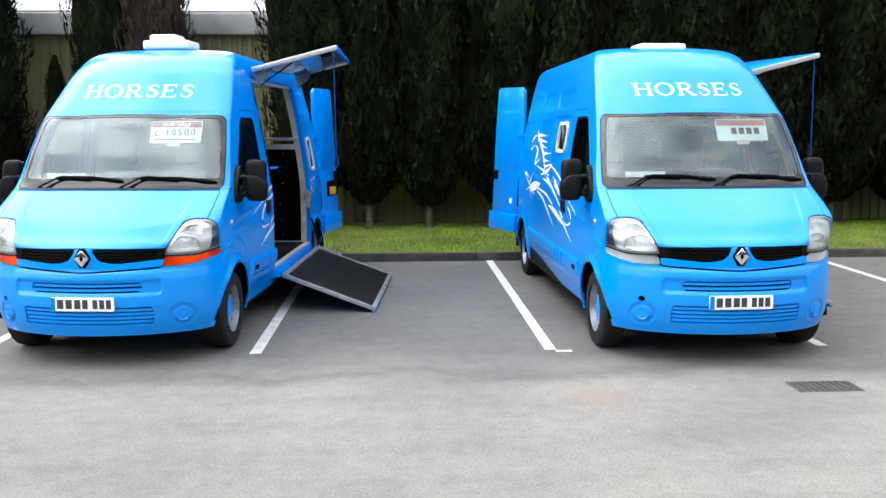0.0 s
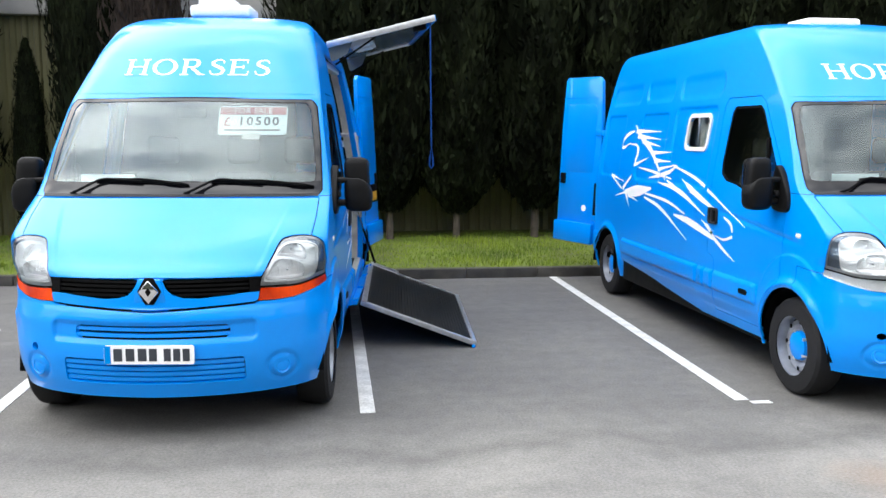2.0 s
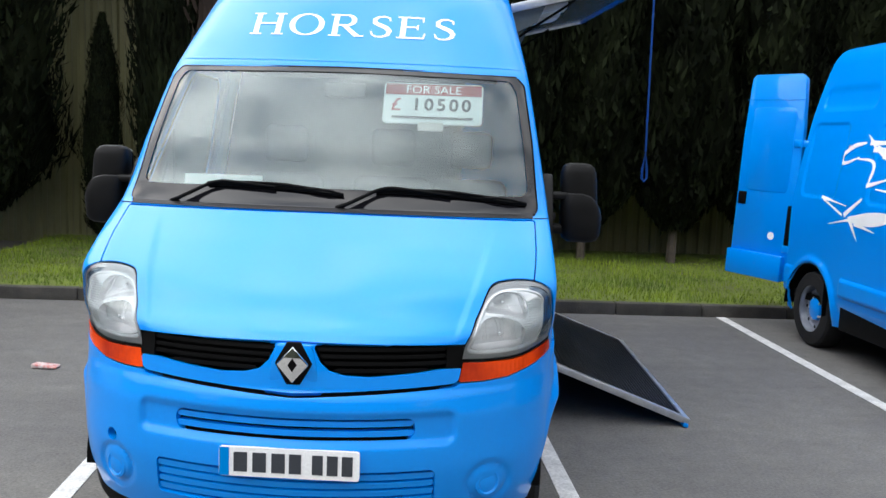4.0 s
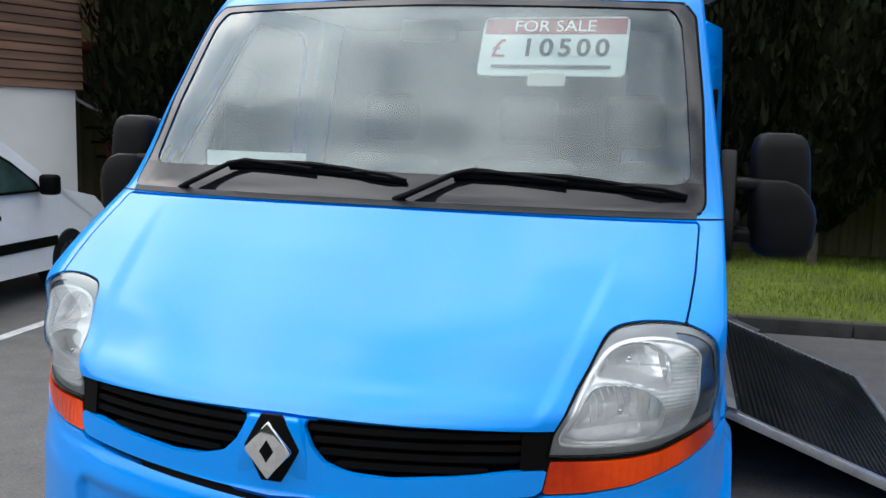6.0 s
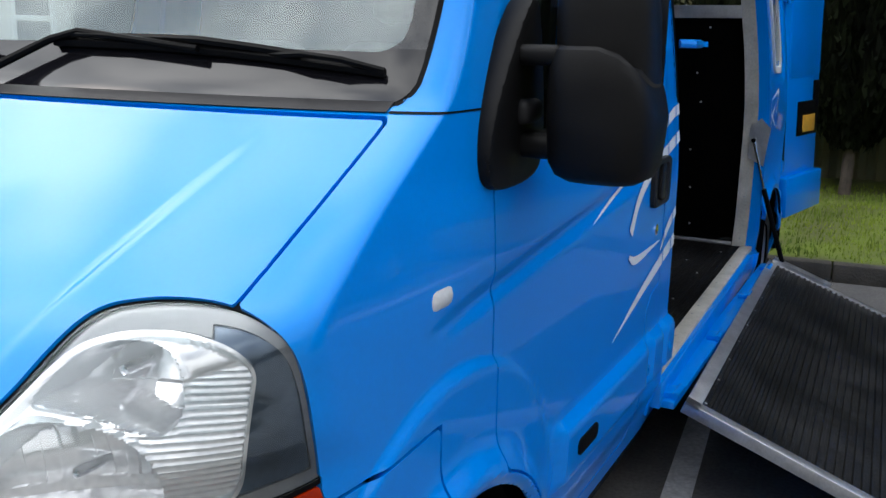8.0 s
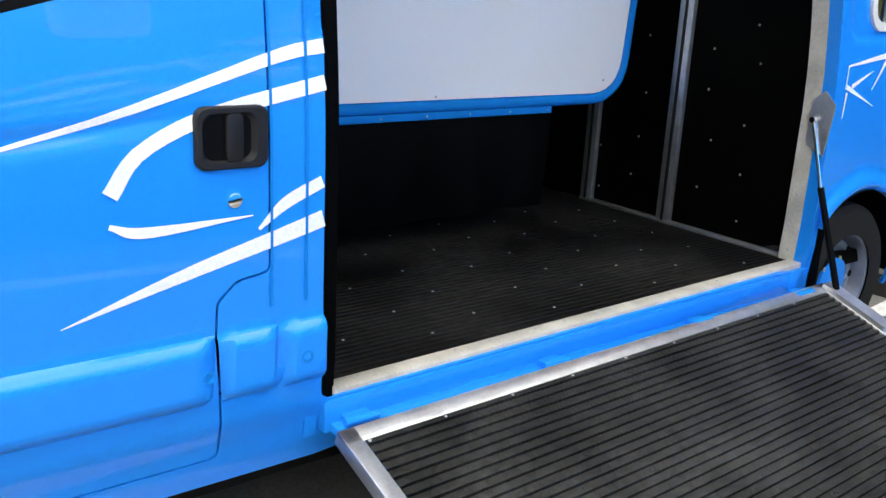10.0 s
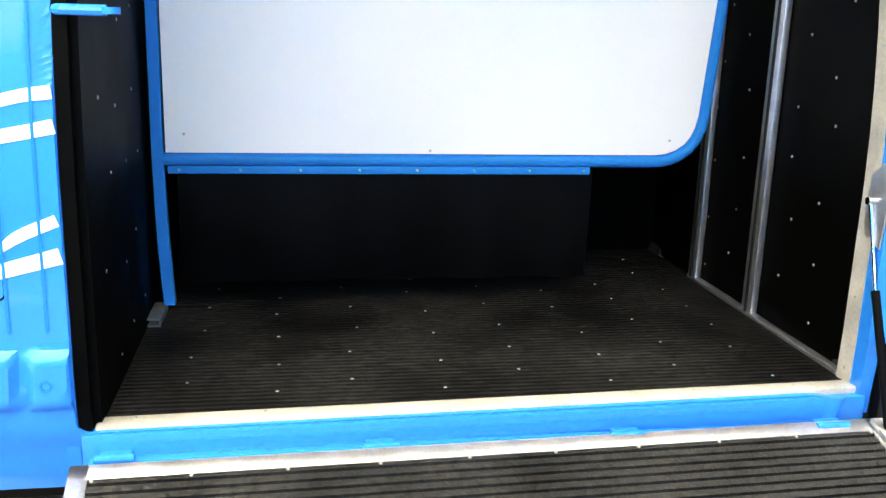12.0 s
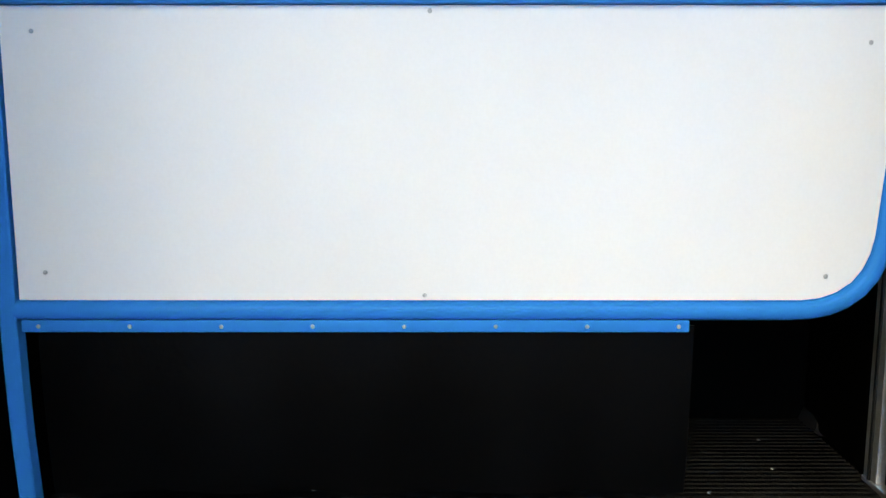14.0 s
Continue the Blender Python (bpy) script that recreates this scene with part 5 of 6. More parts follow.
# ------------------------------------------------------------------ ramp
RAMP = Matrix.Translation((1.037, 3.52, 0.415)) @ Matrix.Rotation(radians(1.7), 4, "Z") @ Matrix.Rotation(radians(20.6), 4, "Y")
ramp = part("ramp", mesh_of("ramp", block((0.004, -1.125, -0.026), (1.046, 1.125, -0.002), 0.004), BLUE), None, van, "lowered loading ramp with rubber matting")
ramp.matrix_basis = RAMP
rib_bm = bmesh.new()
n, x0, x1 = 33, 0.05, 1.005
for k in range(n):
    a, b = x0 + (x1 - x0) * k / n, x0 + (x1 - x0) * (k + 1) / n
    q = [(a, 0.0), (a + 0.003, 0.008), (a + 0.014, 0.008), (a + 0.017, 0.0), (b, 0.0)]
    for (u, uz), (w, wz) in zip(q, q[1:]):
        rib_bm.faces.new([rib_bm.verts.new(c) for c in ((u, -1.09, uz), (w, -1.09, wz), (w, 1.09, wz), (u, 1.09, uz))])
bmesh.ops.remove_doubles(rib_bm, verts=rib_bm.verts, dist=0.0004)
bmesh.ops.recalc_face_normals(rib_bm, faces=rib_bm.faces)
part("ramp_mat", rib_bm, MAT_RUBBER, ramp, "worn ribbed rubber matting", smooth=False)
for lo_, hi_ in (((0, -1.14, -0.004), (0.05, 1.14, 0.008)), ((1.005, -1.14, -0.03), (1.05, 1.14, 0.008)), ((0.0, -1.14, -0.034), (1.005, -1.09, 0.008)), ((0.0, 1.09, -0.034), (1.005, 1.14, 0.008))):
    part("ramp_edge", block(lo_, hi_, 0.003), SILVER, ramp, "bare aluminium edging")
part("ramp_bumper", block((1.020, -1.15, -0.052), (1.054, 1.15, -0.024), 0.008), BLUE, ramp)
part("ramp_corner_plate", slab([(0.02, 1.10), (0.30, 1.10), (0.34, 1.17), (0.02, 1.17)], 0.02, Matrix.Translation((0, 0, 0.006))), SILVER, ramp)
screws(ramp, [(0.058, -1.08 + 0.24 * k) for k in range(10)], Matrix.Translation((0, 0, 0.010)))
part("ramp_sill", block((0.965, 2.41, 0.372), (1.034, 4.64, 0.400), 0.006), BLUE, van)
for y in (2.48, 3.17, 3.87, 4.50):
    hinge = part("ramp_hinge", tube([(1.028, y - 0.05, 0.412), (1.028, y + 0.05, 0.412)], 0.012, 10), BLUE, van, "blue barrel hinge")
    part("hinge_leaf", block((0.985, y - 0.04, 0.385), (1.024, y + 0.04, 0.418), 0.003), BLUE, hinge)
strut = part("ramp_strut", tube([(0.872, 4.625, 1.055), (0.955, 4.632, 0.77)], 0.006, 8), CHROME, van, "black gas strut of the ramp")
part("strut_barrel", tube([(0.945, 4.632, 0.80), (1.072, 4.650, 0.415)], 0.013, 10), BLACK, strut)
part("strut_plate", slab([(0.85, 0.96), (0.93, 0.92), (0.95, 1.12), (0.90, 1.17), (0.85, 1.13)], 0.006, across(4.638)), SILVER, strut)
part("strut_pin", lathe([(0, 0.012), (-0.03, 0.012)], (0.872, 4.645, 1.055), "y", 12), CHROME, strut)

# ------------------------------------------------------------------ canopy: the raised upper half of the side
CAN = Matrix.Translation((0.80, 3.50, 2.575)) @ Matrix.Rotation(radians(-14.0), 4, "Y") @ Matrix.Rotation(radians(1.8), 4, "X")
CAN_EDGE = [(0.0, -1.13), (0.91, -1.13), (0.70, 1.13), (0.0, 1.13)]
canopy = part("canopy", mesh_of("canopy", slab(CAN_EDGE, 0.028, Matrix(), bevel=0.006), BLUE), None, van, "raised top-hinged side flap")
canopy.matrix_basis = CAN
part("canopy_lining", slab([(0.03, -1.09), (0.86, -1.09), (0.66, 1.09), (0.03, 1.09)], 0.005, Matrix.Translation((0, 0, -0.007))), FLAP_LINING, canopy, "pale grey lining")
for poly, mat in (([(0.0, -1.135), (0.915, -1.135), (0.912, -1.10), (0.0, -1.10)], SILVER), ([(0.0, 1.10), (0.70, 1.10), (0.70, 1.135), (0.0, 1.135)], SILVER), ([(0.885, -1.13), (0.92, -1.13), (0.71, 1.13), (0.675, 1.13)], BLUE)):
    part("canopy_edge", slab(poly, 0.05, Matrix.Translation((0, 0, -0.022)), bevel=0.003), mat, canopy)
for y, mat in ((-1.05, FLAP_LINING), (1.07, FLAP_LINING)):
    part("canopy_skirt", slab([(0.0, 0.0), (0.22, 0.0), (0.14, -0.10), (0.02, -0.13), (0.0, -0.12)], 0.02, Matrix(((1, 0, 0, 0), (0, 0, -1, y), (0, 1, 0, -0.004), (0, 0, 0, 1)))), mat, canopy)
for y in (-0.80, -0.25):
    lamp = part("canopy_light", block((0.16, y - 0.15, -0.045), (0.36, y + 0.15, -0.006), 0.012), LINING, canopy, "white strip light under the flap")
    part("light_cover", block((0.19, y - 0.12, -0.052), (0.33, y + 0.12, -0.044), 0.004), WHITE_VINYL, lamp)
part("canopy_latch", block((0.72, -1.06, -0.06), (0.83, -0.98, -0.006), 0.008), BLACK, canopy)
CORD = material("navy_cord", (0.004, 0.045, 0.20), rough=0.7, vary=0.1, spec=0.2)
cord = part("pull_cord", tube([(1.655, 2.40, 2.755), (1.66, 2.40, 2.2), (1.665, 2.40, 1.72)], 0.006, 6), CORD, canopy, "hanging blue pull cord")
cord.matrix_basis = CAN.inverted()
part("cord_loop", tube([(1.665, 2.40, 1.72), (1.678, 2.40, 1.62), (1.680, 2.40, 1.56), (1.665, 2.40, 1.54), (1.650, 2.40, 1.56), (1.652, 2.40, 1.62)], 0.008, 6, closed=True), CORD, cord)
for y in (-1.0, 1.0):
    part("canopy_strut", tube([(0.02, y, -0.16), (0.40, y, -0.02)], 0.008, 8), BLACK, canopy)

# ------------------------------------------------------------------ rear doors, swung open
def rear_door(s, swing):
    z0, z1, w = 0.50, 2.50, 0.76
    body_bm = slab([(0, z0), (w - 0.02, z0), (w, z0 + 0.03), (w, 1.9), (w - 0.03, z1 - 0.04), (w - 0.07, z1), (0.12, z1), (0.06, z1 - 0.05), (0.02, 2.0), (0, 1.3)], 0.05, Matrix(((1, 0, 0, 0), (0, 0, 1, -0.025), (0, 1, 0, 0), (0, 0, 0, 1))), bevel=0.012)
    door = part("rear_door", body_bm, BLUE, van, "open blue rear door")
    # the door's plane: local x runs from its hinge, local y faces outwards
    door.matrix_basis = Matrix.Translation((s * 0.878, LENGTH + 0.01, 0.55)) @ Matrix.Rotation(radians(-s * 2.5), 4, "Y") @ Matrix.Translation((0, 0, -0.55)) @ Matrix.Rotation(radians(90 - s * swing), 4, "Z")
    o = -s
    part("door_bumper", block((0.06, o * 0.045 - 0.03, 0.49), (w + 0.005, o * 0.045 + 0.03, 0.74), 0.015), BLUE, door)
    part("pressed_panel", slab(rounded(0.12, 1.35, w - 0.10, 2.18, 0.06), 0.004, Matrix(((1, 0, 0, 0), (0, 0, o, o * 0.024), (0, 1, 0, 0), (0, 0, 0, 1))), bevel=0.0035), BLUE, door)
    part("top_seam", block((0.03, o * 0.026 - 0.002, 2.245), (w - 0.01, o * 0.026 + 0.002, 2.253)), BLUE_TUBE, door)
    part("door_catch", block((w - 0.13, o * 0.03 - 0.012, 1.20), (w - 0.03, o * 0.03 + 0.012, 1.33), 0.012), BLACK, door)
    part("lamp_cutout", block((-0.012, o * 0.01 - 0.03, 0.80), (0.10, o * 0.01 + 0.022, 1.24), 0.02), BLACK, door)
    for z in (0.78, 1.80):
        h = part("door_hinge", block((-0.09, o * 0.03 - 0.012, z), (0.10, o * 0.03 + 0.014, z + 0.07), 0.008), BLUE, door)
        part("hinge_pin", tube([(0.0, o * 0.045, z - 0.01), (0.0, o * 0.045, z + 0.08)], 0.013, 10), BLUE, h)
    if s > 0:
        rec = part("plate_recess", block((0.33, o * 0.028 - 0.006, 0.98), (w - 0.02, o * 0.028 + 0.004, 1.20), 0.006), BLACK, door)
        part("rear_plate", block((0.42, o * 0.036 - 0.004, 1.00), (w - 0.10, o * 0.036 + 0.004, 1.11), 0.003), YELLOW, rec, "yellow number plate without characters")
    else:
        part("door_sticker", lathe([(0, 0.04), (o * 0.003, 0.04)], (0.26, o * 0.026, 0.92), "y", 20), WHITE_VINYL, door)
    return door


rear_door(1, 11.0)
rear_door(-1, 23.0)
for s in (1, -1):
    lamp = part("rear_lamp", block((s * 0.875 - 0.03, LENGTH - 0.10, 0.84), (s * 0.875 + 0.03, LENGTH - 0.005, 1.20), 0.012), RED, van, "tall red rear lamp")
part("rear_bumper", block((-0.90, LENGTH - 0.05, 0.42), (0.90, LENGTH + 0.06, 0.56), 0.02), GREY_PLASTIC, van)

# ------------------------------------------------------------------ cab
part("cab_floor", block((-0.9, 0.9, 0.50), (0.9, 2.40, 0.56)), BLACK, van)
dash = bmesh.new()
slab([(0.86, 0.90), (0.90, 1.45), (1.02, 1.49), (1.20, 1.46), (1.34, 1.34), (1.36, 1.05), (1.20, 0.92)], 1.60, Matrix(((0, 0, 1, -0.80), (1, 0, 0, 0), (0, 1, 0, 0), (0, 0, 0, 1))), dash, 0.03)
part("dashboard", dash, DASH, van)
part("steering_wheel", tube([(-0.42 + 0.20 * math.cos(a), 1.46 - 0.07 * math.sin(a), 1.28 + 0.19 * math.sin(a)) for a in np.linspace(0, math.tau, 28)[:-1]], 0.016, 8, closed=True), BLACK, van)
for x, w in ((-0.50, 0.48), (0.14, 0.48), (0.60, 0.46)):
    seat = part("cab_seat", block((x - w / 2, 1.62, 0.78), (x + w / 2, 2.12, 0.95), 0.05, segments=3), SEAT, van)
    back = block((x - w / 2 + 0.01, 2.08, 0.90), (x + w / 2 - 0.01, 2.24, 1.52), 0.06, Matrix.Rotation(radians(-10), 4, "X"), 3)
    part("backrest", back, SEAT, seat)
    part("headrest", block((x - 0.13, 2.17, 1.58), (x + 0.13, 2.27, 1.80), 0.045, segments=3), SEAT, seat)
    part("seat_base", block((x - w / 2 + 0.04, 1.68, 0.55), (x + w / 2 - 0.04, 2.10, 0.80), 0.02), BLACK, seat)
part("cab_bulkhead", slab(section(0.06, 0.55, 2.45), 0.01, across(2.40)), CAB_WALL, van, smooth=False)
part("cab_headlining", block((-0.74, 1.32, 2.09), (0.74, 2.38, 2.12), 0.01), CAB_WALL, van)
part("rear_view_mirror", block((-0.10, 1.14, 1.93), (0.10, 1.17, 2.00), 0.012), BLACK, van)
shelf_bits = part("dash_papers", block((-0.70, 0.925, 1.495), (-0.34, 0.931, 1.552), 0.002), PAPER, van, "loose papers on the dashboard")

# ------------------------------------------------------------------ the second van, and what sets the two apart
tagged(van, label="bright blue horsebox van with amber indicators, ramp and rear doors open")
VAN_B = pose(5.270, 0.255, 0, 0, 0, 7.35)
van_b = copy_thing(van, VAN_B)
for ob in van_b.children:
    if ob.name.startswith("roof_vent"):
        ob.matrix_basis = Matrix.Translation((0, 0, -0.05))
        for cap in list(ob.children):
            bpy.data.objects.remove(cap)
    if ob.name.startswith("canopy"):
        ob.matrix_basis = Matrix.Translation((0.05, 0, -0.08)) @ CAN
tagged(van_b, label="bright blue horsebox van with clear indicators and a white running horse")
for owner, mat, words in ((van, AMBER, "amber indicator lens"), (van_b, CLEAR, "clear indicator lens")):
    for s in (1, -1):
        lens = lamp_sheet("indicator", s, lamp_f + 0.0015, 0.003 + 0.0015 * np.abs(np.sin(PE * math.pi / 0.03)) * (PE < 1.15), mat, owner, words, 0.02)
        lamp_sheet("indicator_back", s, lamp_f, 0.030 + 0.003 * np.abs(np.sin(PE * math.pi / 0.012)), REFLECTOR, lens)


CARD_M = pose(0.422, 1.130, 1.912, 60, 0, 0)


def price_card(owner, readable):
    card = part("price_card", slab(rounded(-0.235, -0.112, 0.235, 0.112, 0.02), 0.006, CARD_M), PAPER, owner, "white price card hung inside the windscreen")
    m = CARD_M @ Matrix.Translation((0, 0, 0.008))
    put = lambda u, v: m @ Vector((u, v, 0))
    part("card_band", slab([(-0.228, 0.045), (0.228, 0.045), (0.228, 0.104), (-0.228, 0.104)], 0.001, Matrix.Translation((0, 0, 0)) @ m), RED, card)
    up = m @ Matrix.Translation((0, 0, 0.003))
    if readable:
        lettering("FOR SALE", 0.062, WHITE_VINYL, card, lambda u, v: up @ Vector((u, v + 0.071, 0)))
        lettering("10500", 0.092, INK, card, lambda u, v: up @ Vector((u + 0.04, v - 0.012, 0)), bold=0.002, wide=1.28)
        lettering("\u00a3", 0.10, RED, card, lambda u, v: up @ Vector((u - 0.175, v - 0.015, 0)))
        part("card_line", slab([(-0.19, -0.085), (0.19, -0.085), (0.19, -0.075), (-0.19, -0.075)], 0.001, up), INK, card)
    else:
        for k in range(4):
            part("card_bar", slab([(-0.10 + 0.07 * k, -0.045), (-0.05 + 0.07 * k, -0.045), (-0.05 + 0.07 * k, 0.02), (-0.10 + 0.07 * k, 0.02)], 0.001, up), INK, card)
    part("card_clip", slab(rounded(-0.065, -0.150, 0.055, -0.105, 0.008), 0.003, CARD_M @ Matrix.Translation((0, 0, 0.007))), LINING, card)


price_card(van, True)
price_card(van_b, False)

# screws of the boards, which only the first van shows
rng = random.Random(5)
screws(front_board, [(0.18 + 0.24 * i + 0.1 * (j % 2) + rng.uniform(-0.03, 0.03), 0.58 + 0.24 * j + rng.uniform(-0.04, 0.04)) for i in range(3) for j in range(7)], Matrix(((1, 0, 0, 0), (0, 0, 1, 2.4405), (0, 1, 0, 0), (0, 0, 0, 1))))
screws(rear_board, [(-0.24 + 0.20 * i + rng.uniform(-0.03, 0.03), 0.58 + 0.21 * j + 0.08 * (i % 2) + rng.uniform(-0.03, 0.03)) for i in range(5) for j in range(6)], Matrix(((1, 0, 0, 0), (0, 0, -1, 4.6745), (0, 1, 0, 0), (0, 0, 0, 1))))
screws(rear_trim, [(rear_half(z) - 0.09, z) for z in (0.52, 0.75, 0.98, 1.25, 1.5)], Matrix(((1, 0, 0, 0), (0, 0, -1, 4.6375), (0, 1, 0, 0), (0, 0, 0, 1))))
screws(mat_floor, [(-0.75 + 0.24 * i + 0.1 * (j % 2) + rng.uniform(-0.03, 0.03), 2.62 + 0.26 * j + rng.uniform(-0.03, 0.03)) for i in range(7) for j in range(8)], Matrix.Translation((0, 0, FLOOR)))
screws(van.children[[c.name.split(".")[0] for c in van.children].index("threshold")], [(0.935 - 0.026 * (y - 2.4), y) for y in (2.52, 2.86, 3.18, 3.31, 3.74, 4.12, 4.45)], Matrix.Translation((0, 0, FLOOR + 0.006)))

# ------------------------------------------------------------------ the ground
ASPHALT = material("asphalt", (0.108, 0.104, 0.096), rough=0.9, second=(0.080, 0.077, 0.073), scale=0.7, bump=0.30, bump_scale=60, grain=0.22, grain_scale=60)
LINE = material("line_paint", (0.62, 0.62, 0.60), rough=0.7, second=(0.45, 0.45, 0.44), scale=7, grain=0.2, grain_scale=60)
KERB = material("kerb_concrete", (0.068, 0.062, 0.053), rough=0.9, second=(0.032, 0.030, 0.026), scale=5, bump=0.4, bump_scale=60, by_object=0.15)


def resurface(m, old, new_dark):
    """Two surfacings meet along a ragged line: paler worn asphalt in the lane, darker in the bays."""
    n, l = m.node_tree.nodes, m.node_tree.links
    p = n["Principled BSDF"]
    source = p.inputs["Base Color"].links[0].from_socket
    tc, sep, wob = n.new("ShaderNodeTexCoord"), n.new("ShaderNodeSeparateXYZ"), n.new("ShaderNodeTexNoise")
    wob.inputs["Scale"].default_value, wob.inputs["Detail"].default_value = 0.9, 6
    l.new(tc.outputs["Object"], sep.inputs[0]), l.new(tc.outputs["Object"], wob.inputs["Vector"])
    add = n.new("ShaderNodeMath")
    add.operation = "MULTIPLY_ADD"
    add.inputs[1].default_value = 1.1
    l.new(wob.outputs["Fac"], add.inputs[0]), l.new(sep.outputs["Y"], add.inputs[2])
    mr = n.new("ShaderNodeMapRange")
    mr.inputs["From Min"].default_value, mr.inputs["From Max"].default_value = -0.1, 0.85
    mr.inputs["To Min"].default_value, mr.inputs["To Max"].default_value = old, new_dark
    l.new(add.outputs[0], mr.inputs["Value"])
    sc = n.new("ShaderNodeVectorMath")
    sc.operation = "SCALE"
    # a dark tarry seam where they meet, and cloudy wear
    seam = n.new("ShaderNodeMath")
    seam.operation, seam.inputs[1].default_value = "SUBTRACT", 0.30
    l.new(add.outputs[0], seam.inputs[0])
    size = n.new("ShaderNodeMath")
    size.operation = "ABSOLUTE"
    l.new(seam.outputs[0], size.inputs[0])
    band = n.new("ShaderNodeMapRange")
    band.inputs["From Min"].default_value, band.inputs["From Max"].default_value = 0.0, 0.24
    band.inputs["To Min"].default_value, band.inputs["To Max"].default_value = 0.74, 1.0
    l.new(size.outputs[0], band.inputs["Value"])
    wear = n.new("ShaderNodeTexNoise")
    wear.inputs["Scale"].default_value, wear.inputs["Detail"].default_value, wear.inputs["Roughness"].default_value = 7.0, 9, 0.7
    l.new(tc.outputs["Object"], wear.inputs["Vector"])
    worn = n.new("ShaderNodeMapRange")
    worn.inputs["From Min"].default_value, worn.inputs["From Max"].default_value = 0.3, 0.7
    worn.inputs["To Min"].default_value, worn.inputs["To Max"].default_value = 0.84, 1.16
    l.new(wear.outputs["Fac"], worn.inputs["Value"])
    # faint bands along the lane
    way, drag = n.new("ShaderNodeMapping"), n.new("ShaderNodeTexNoise")
    way.inputs["Scale"].default_value = (0.16, 1.5, 1.0)
    drag.inputs["Scale"].default_value, drag.inputs["Detail"].default_value = 2.2, 5
    l.new(tc.outputs["Object"], way.inputs["Vector"]), l.new(way.outputs["Vector"], drag.inputs["Vector"])
    banded, wear_all = n.new("ShaderNodeMapRange"), n.new("ShaderNodeMath")
    banded.inputs["From Min"].default_value, banded.inputs["From Max"].default_value = 0.3, 0.7
    banded.inputs["To Min"].default_value, banded.inputs["To Max"].default_value = 0.92, 1.08
    wear_all.operation = "MULTIPLY"
    l.new(drag.outputs["Fac"], banded.inputs["Value"])
    l.new(banded.outputs["Result"], wear_all.inputs[0]), l.new(worn.outputs["Result"], wear_all.inputs[1])
    both, all_three = n.new("ShaderNodeMath"), n.new("ShaderNodeMath")
    both.operation = all_three.operation = "MULTIPLY"
    l.new(band.outputs["Result"], both.inputs[0]), l.new(wear_all.outputs[0], both.inputs[1])
    l.new(both.outputs[0], all_three.inputs[0]), l.new(mr.outputs["Result"], all_three.inputs[1])
    l.new(source, sc.inputs[0]), l.new(all_three.outputs[0], sc.inputs["Scale"])
    # a rusty stain in the lane
    spot, dist = n.new("ShaderNodeVectorMath"), n.new("ShaderNodeMath")
    spot.operation, spot.inputs[1].default_value = "DISTANCE", (3.98, -0.98, 0.0)
    l.new(tc.outputs["Object"], spot.inputs[0])
    dist.operation, dist.inputs[1].default_value = "MULTIPLY_ADD", -0.5
    l.new(wear.outputs["Fac"], dist.inputs[0]), l.new(spot.outputs["Value"], dist.inputs[2])
    fade = n.new("ShaderNodeMapRange")
    fade.inputs["From Min"].default_value, fade.inputs["From Max"].default_value = -0.2, 0.08
    fade.inputs["To Min"].default_value, fade.inputs["To Max"].default_value = 0.35, 0.0
    l.new(dist.outputs[0], fade.inputs["Value"])
    rust = n.new("ShaderNodeMix")
    rust.data_type = "RGBA"
    rust.inputs["B"].default_value = (0.20, 0.125, 0.08, 1)
    l.new(fade.outputs["Result"], rust.inputs["Factor"]), l.new(sc.outputs["Vector"], rust.inputs["A"]), l.new(rust.outputs["Result"], p.inputs["Base Color"])


resurface(ASPHALT, 1.66, 1.22)
GRASS = material("grass_blades", (0.22, 0.29, 0.018), rough=0.7, second=(0.09, 0.15, 0.012), scale=1.2, island=0.4)
SOIL = material("grass_ground", (0.13, 0.18, 0.016), rough=0.95, second=(0.08, 0.09, 0.025), scale=2.0, bump=0.5, bump_scale=40)
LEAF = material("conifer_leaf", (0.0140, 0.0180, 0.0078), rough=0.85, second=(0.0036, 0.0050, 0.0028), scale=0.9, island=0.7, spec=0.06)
BARK = material("conifer_bark", (0.10, 0.08, 0.065), rough=0.9, vary=0.3, scale=9, bump=0.5, bump_scale=40)
CLAD = material("olive_cladding", (0.26, 0.25, 0.125), rough=0.6, second=(0.19, 0.182, 0.095), scale=1.2, grain=0.06)
FASCIA = material("grey_roof_sheet", (0.55, 0.54, 0.53), rough=0.6, second=(0.36, 0.36, 0.36), scale=1.4, grain=0.1)


def lot(x, y, z=0.0):
    """A place in the car park's own axes: x along the kerb, y away from it into the trees."""
    return Vector((x * math.cos(LOT) - y * math.sin(LOT), x * math.sin(LOT) + y * math.cos(LOT), z))


KERB_Y = 5.95
LOT_M = Matrix.Rotation(LOT, 4, "Z")


def placed(name, bm, mat, label, category, kind="", group="", smooth=True, m=None):
    ob = new(name, mesh_of(name, bm, mat, smooth))
    ob.matrix_world = m if m is not None else LOT_M
    return tagged(ob, label, category, group, kind)


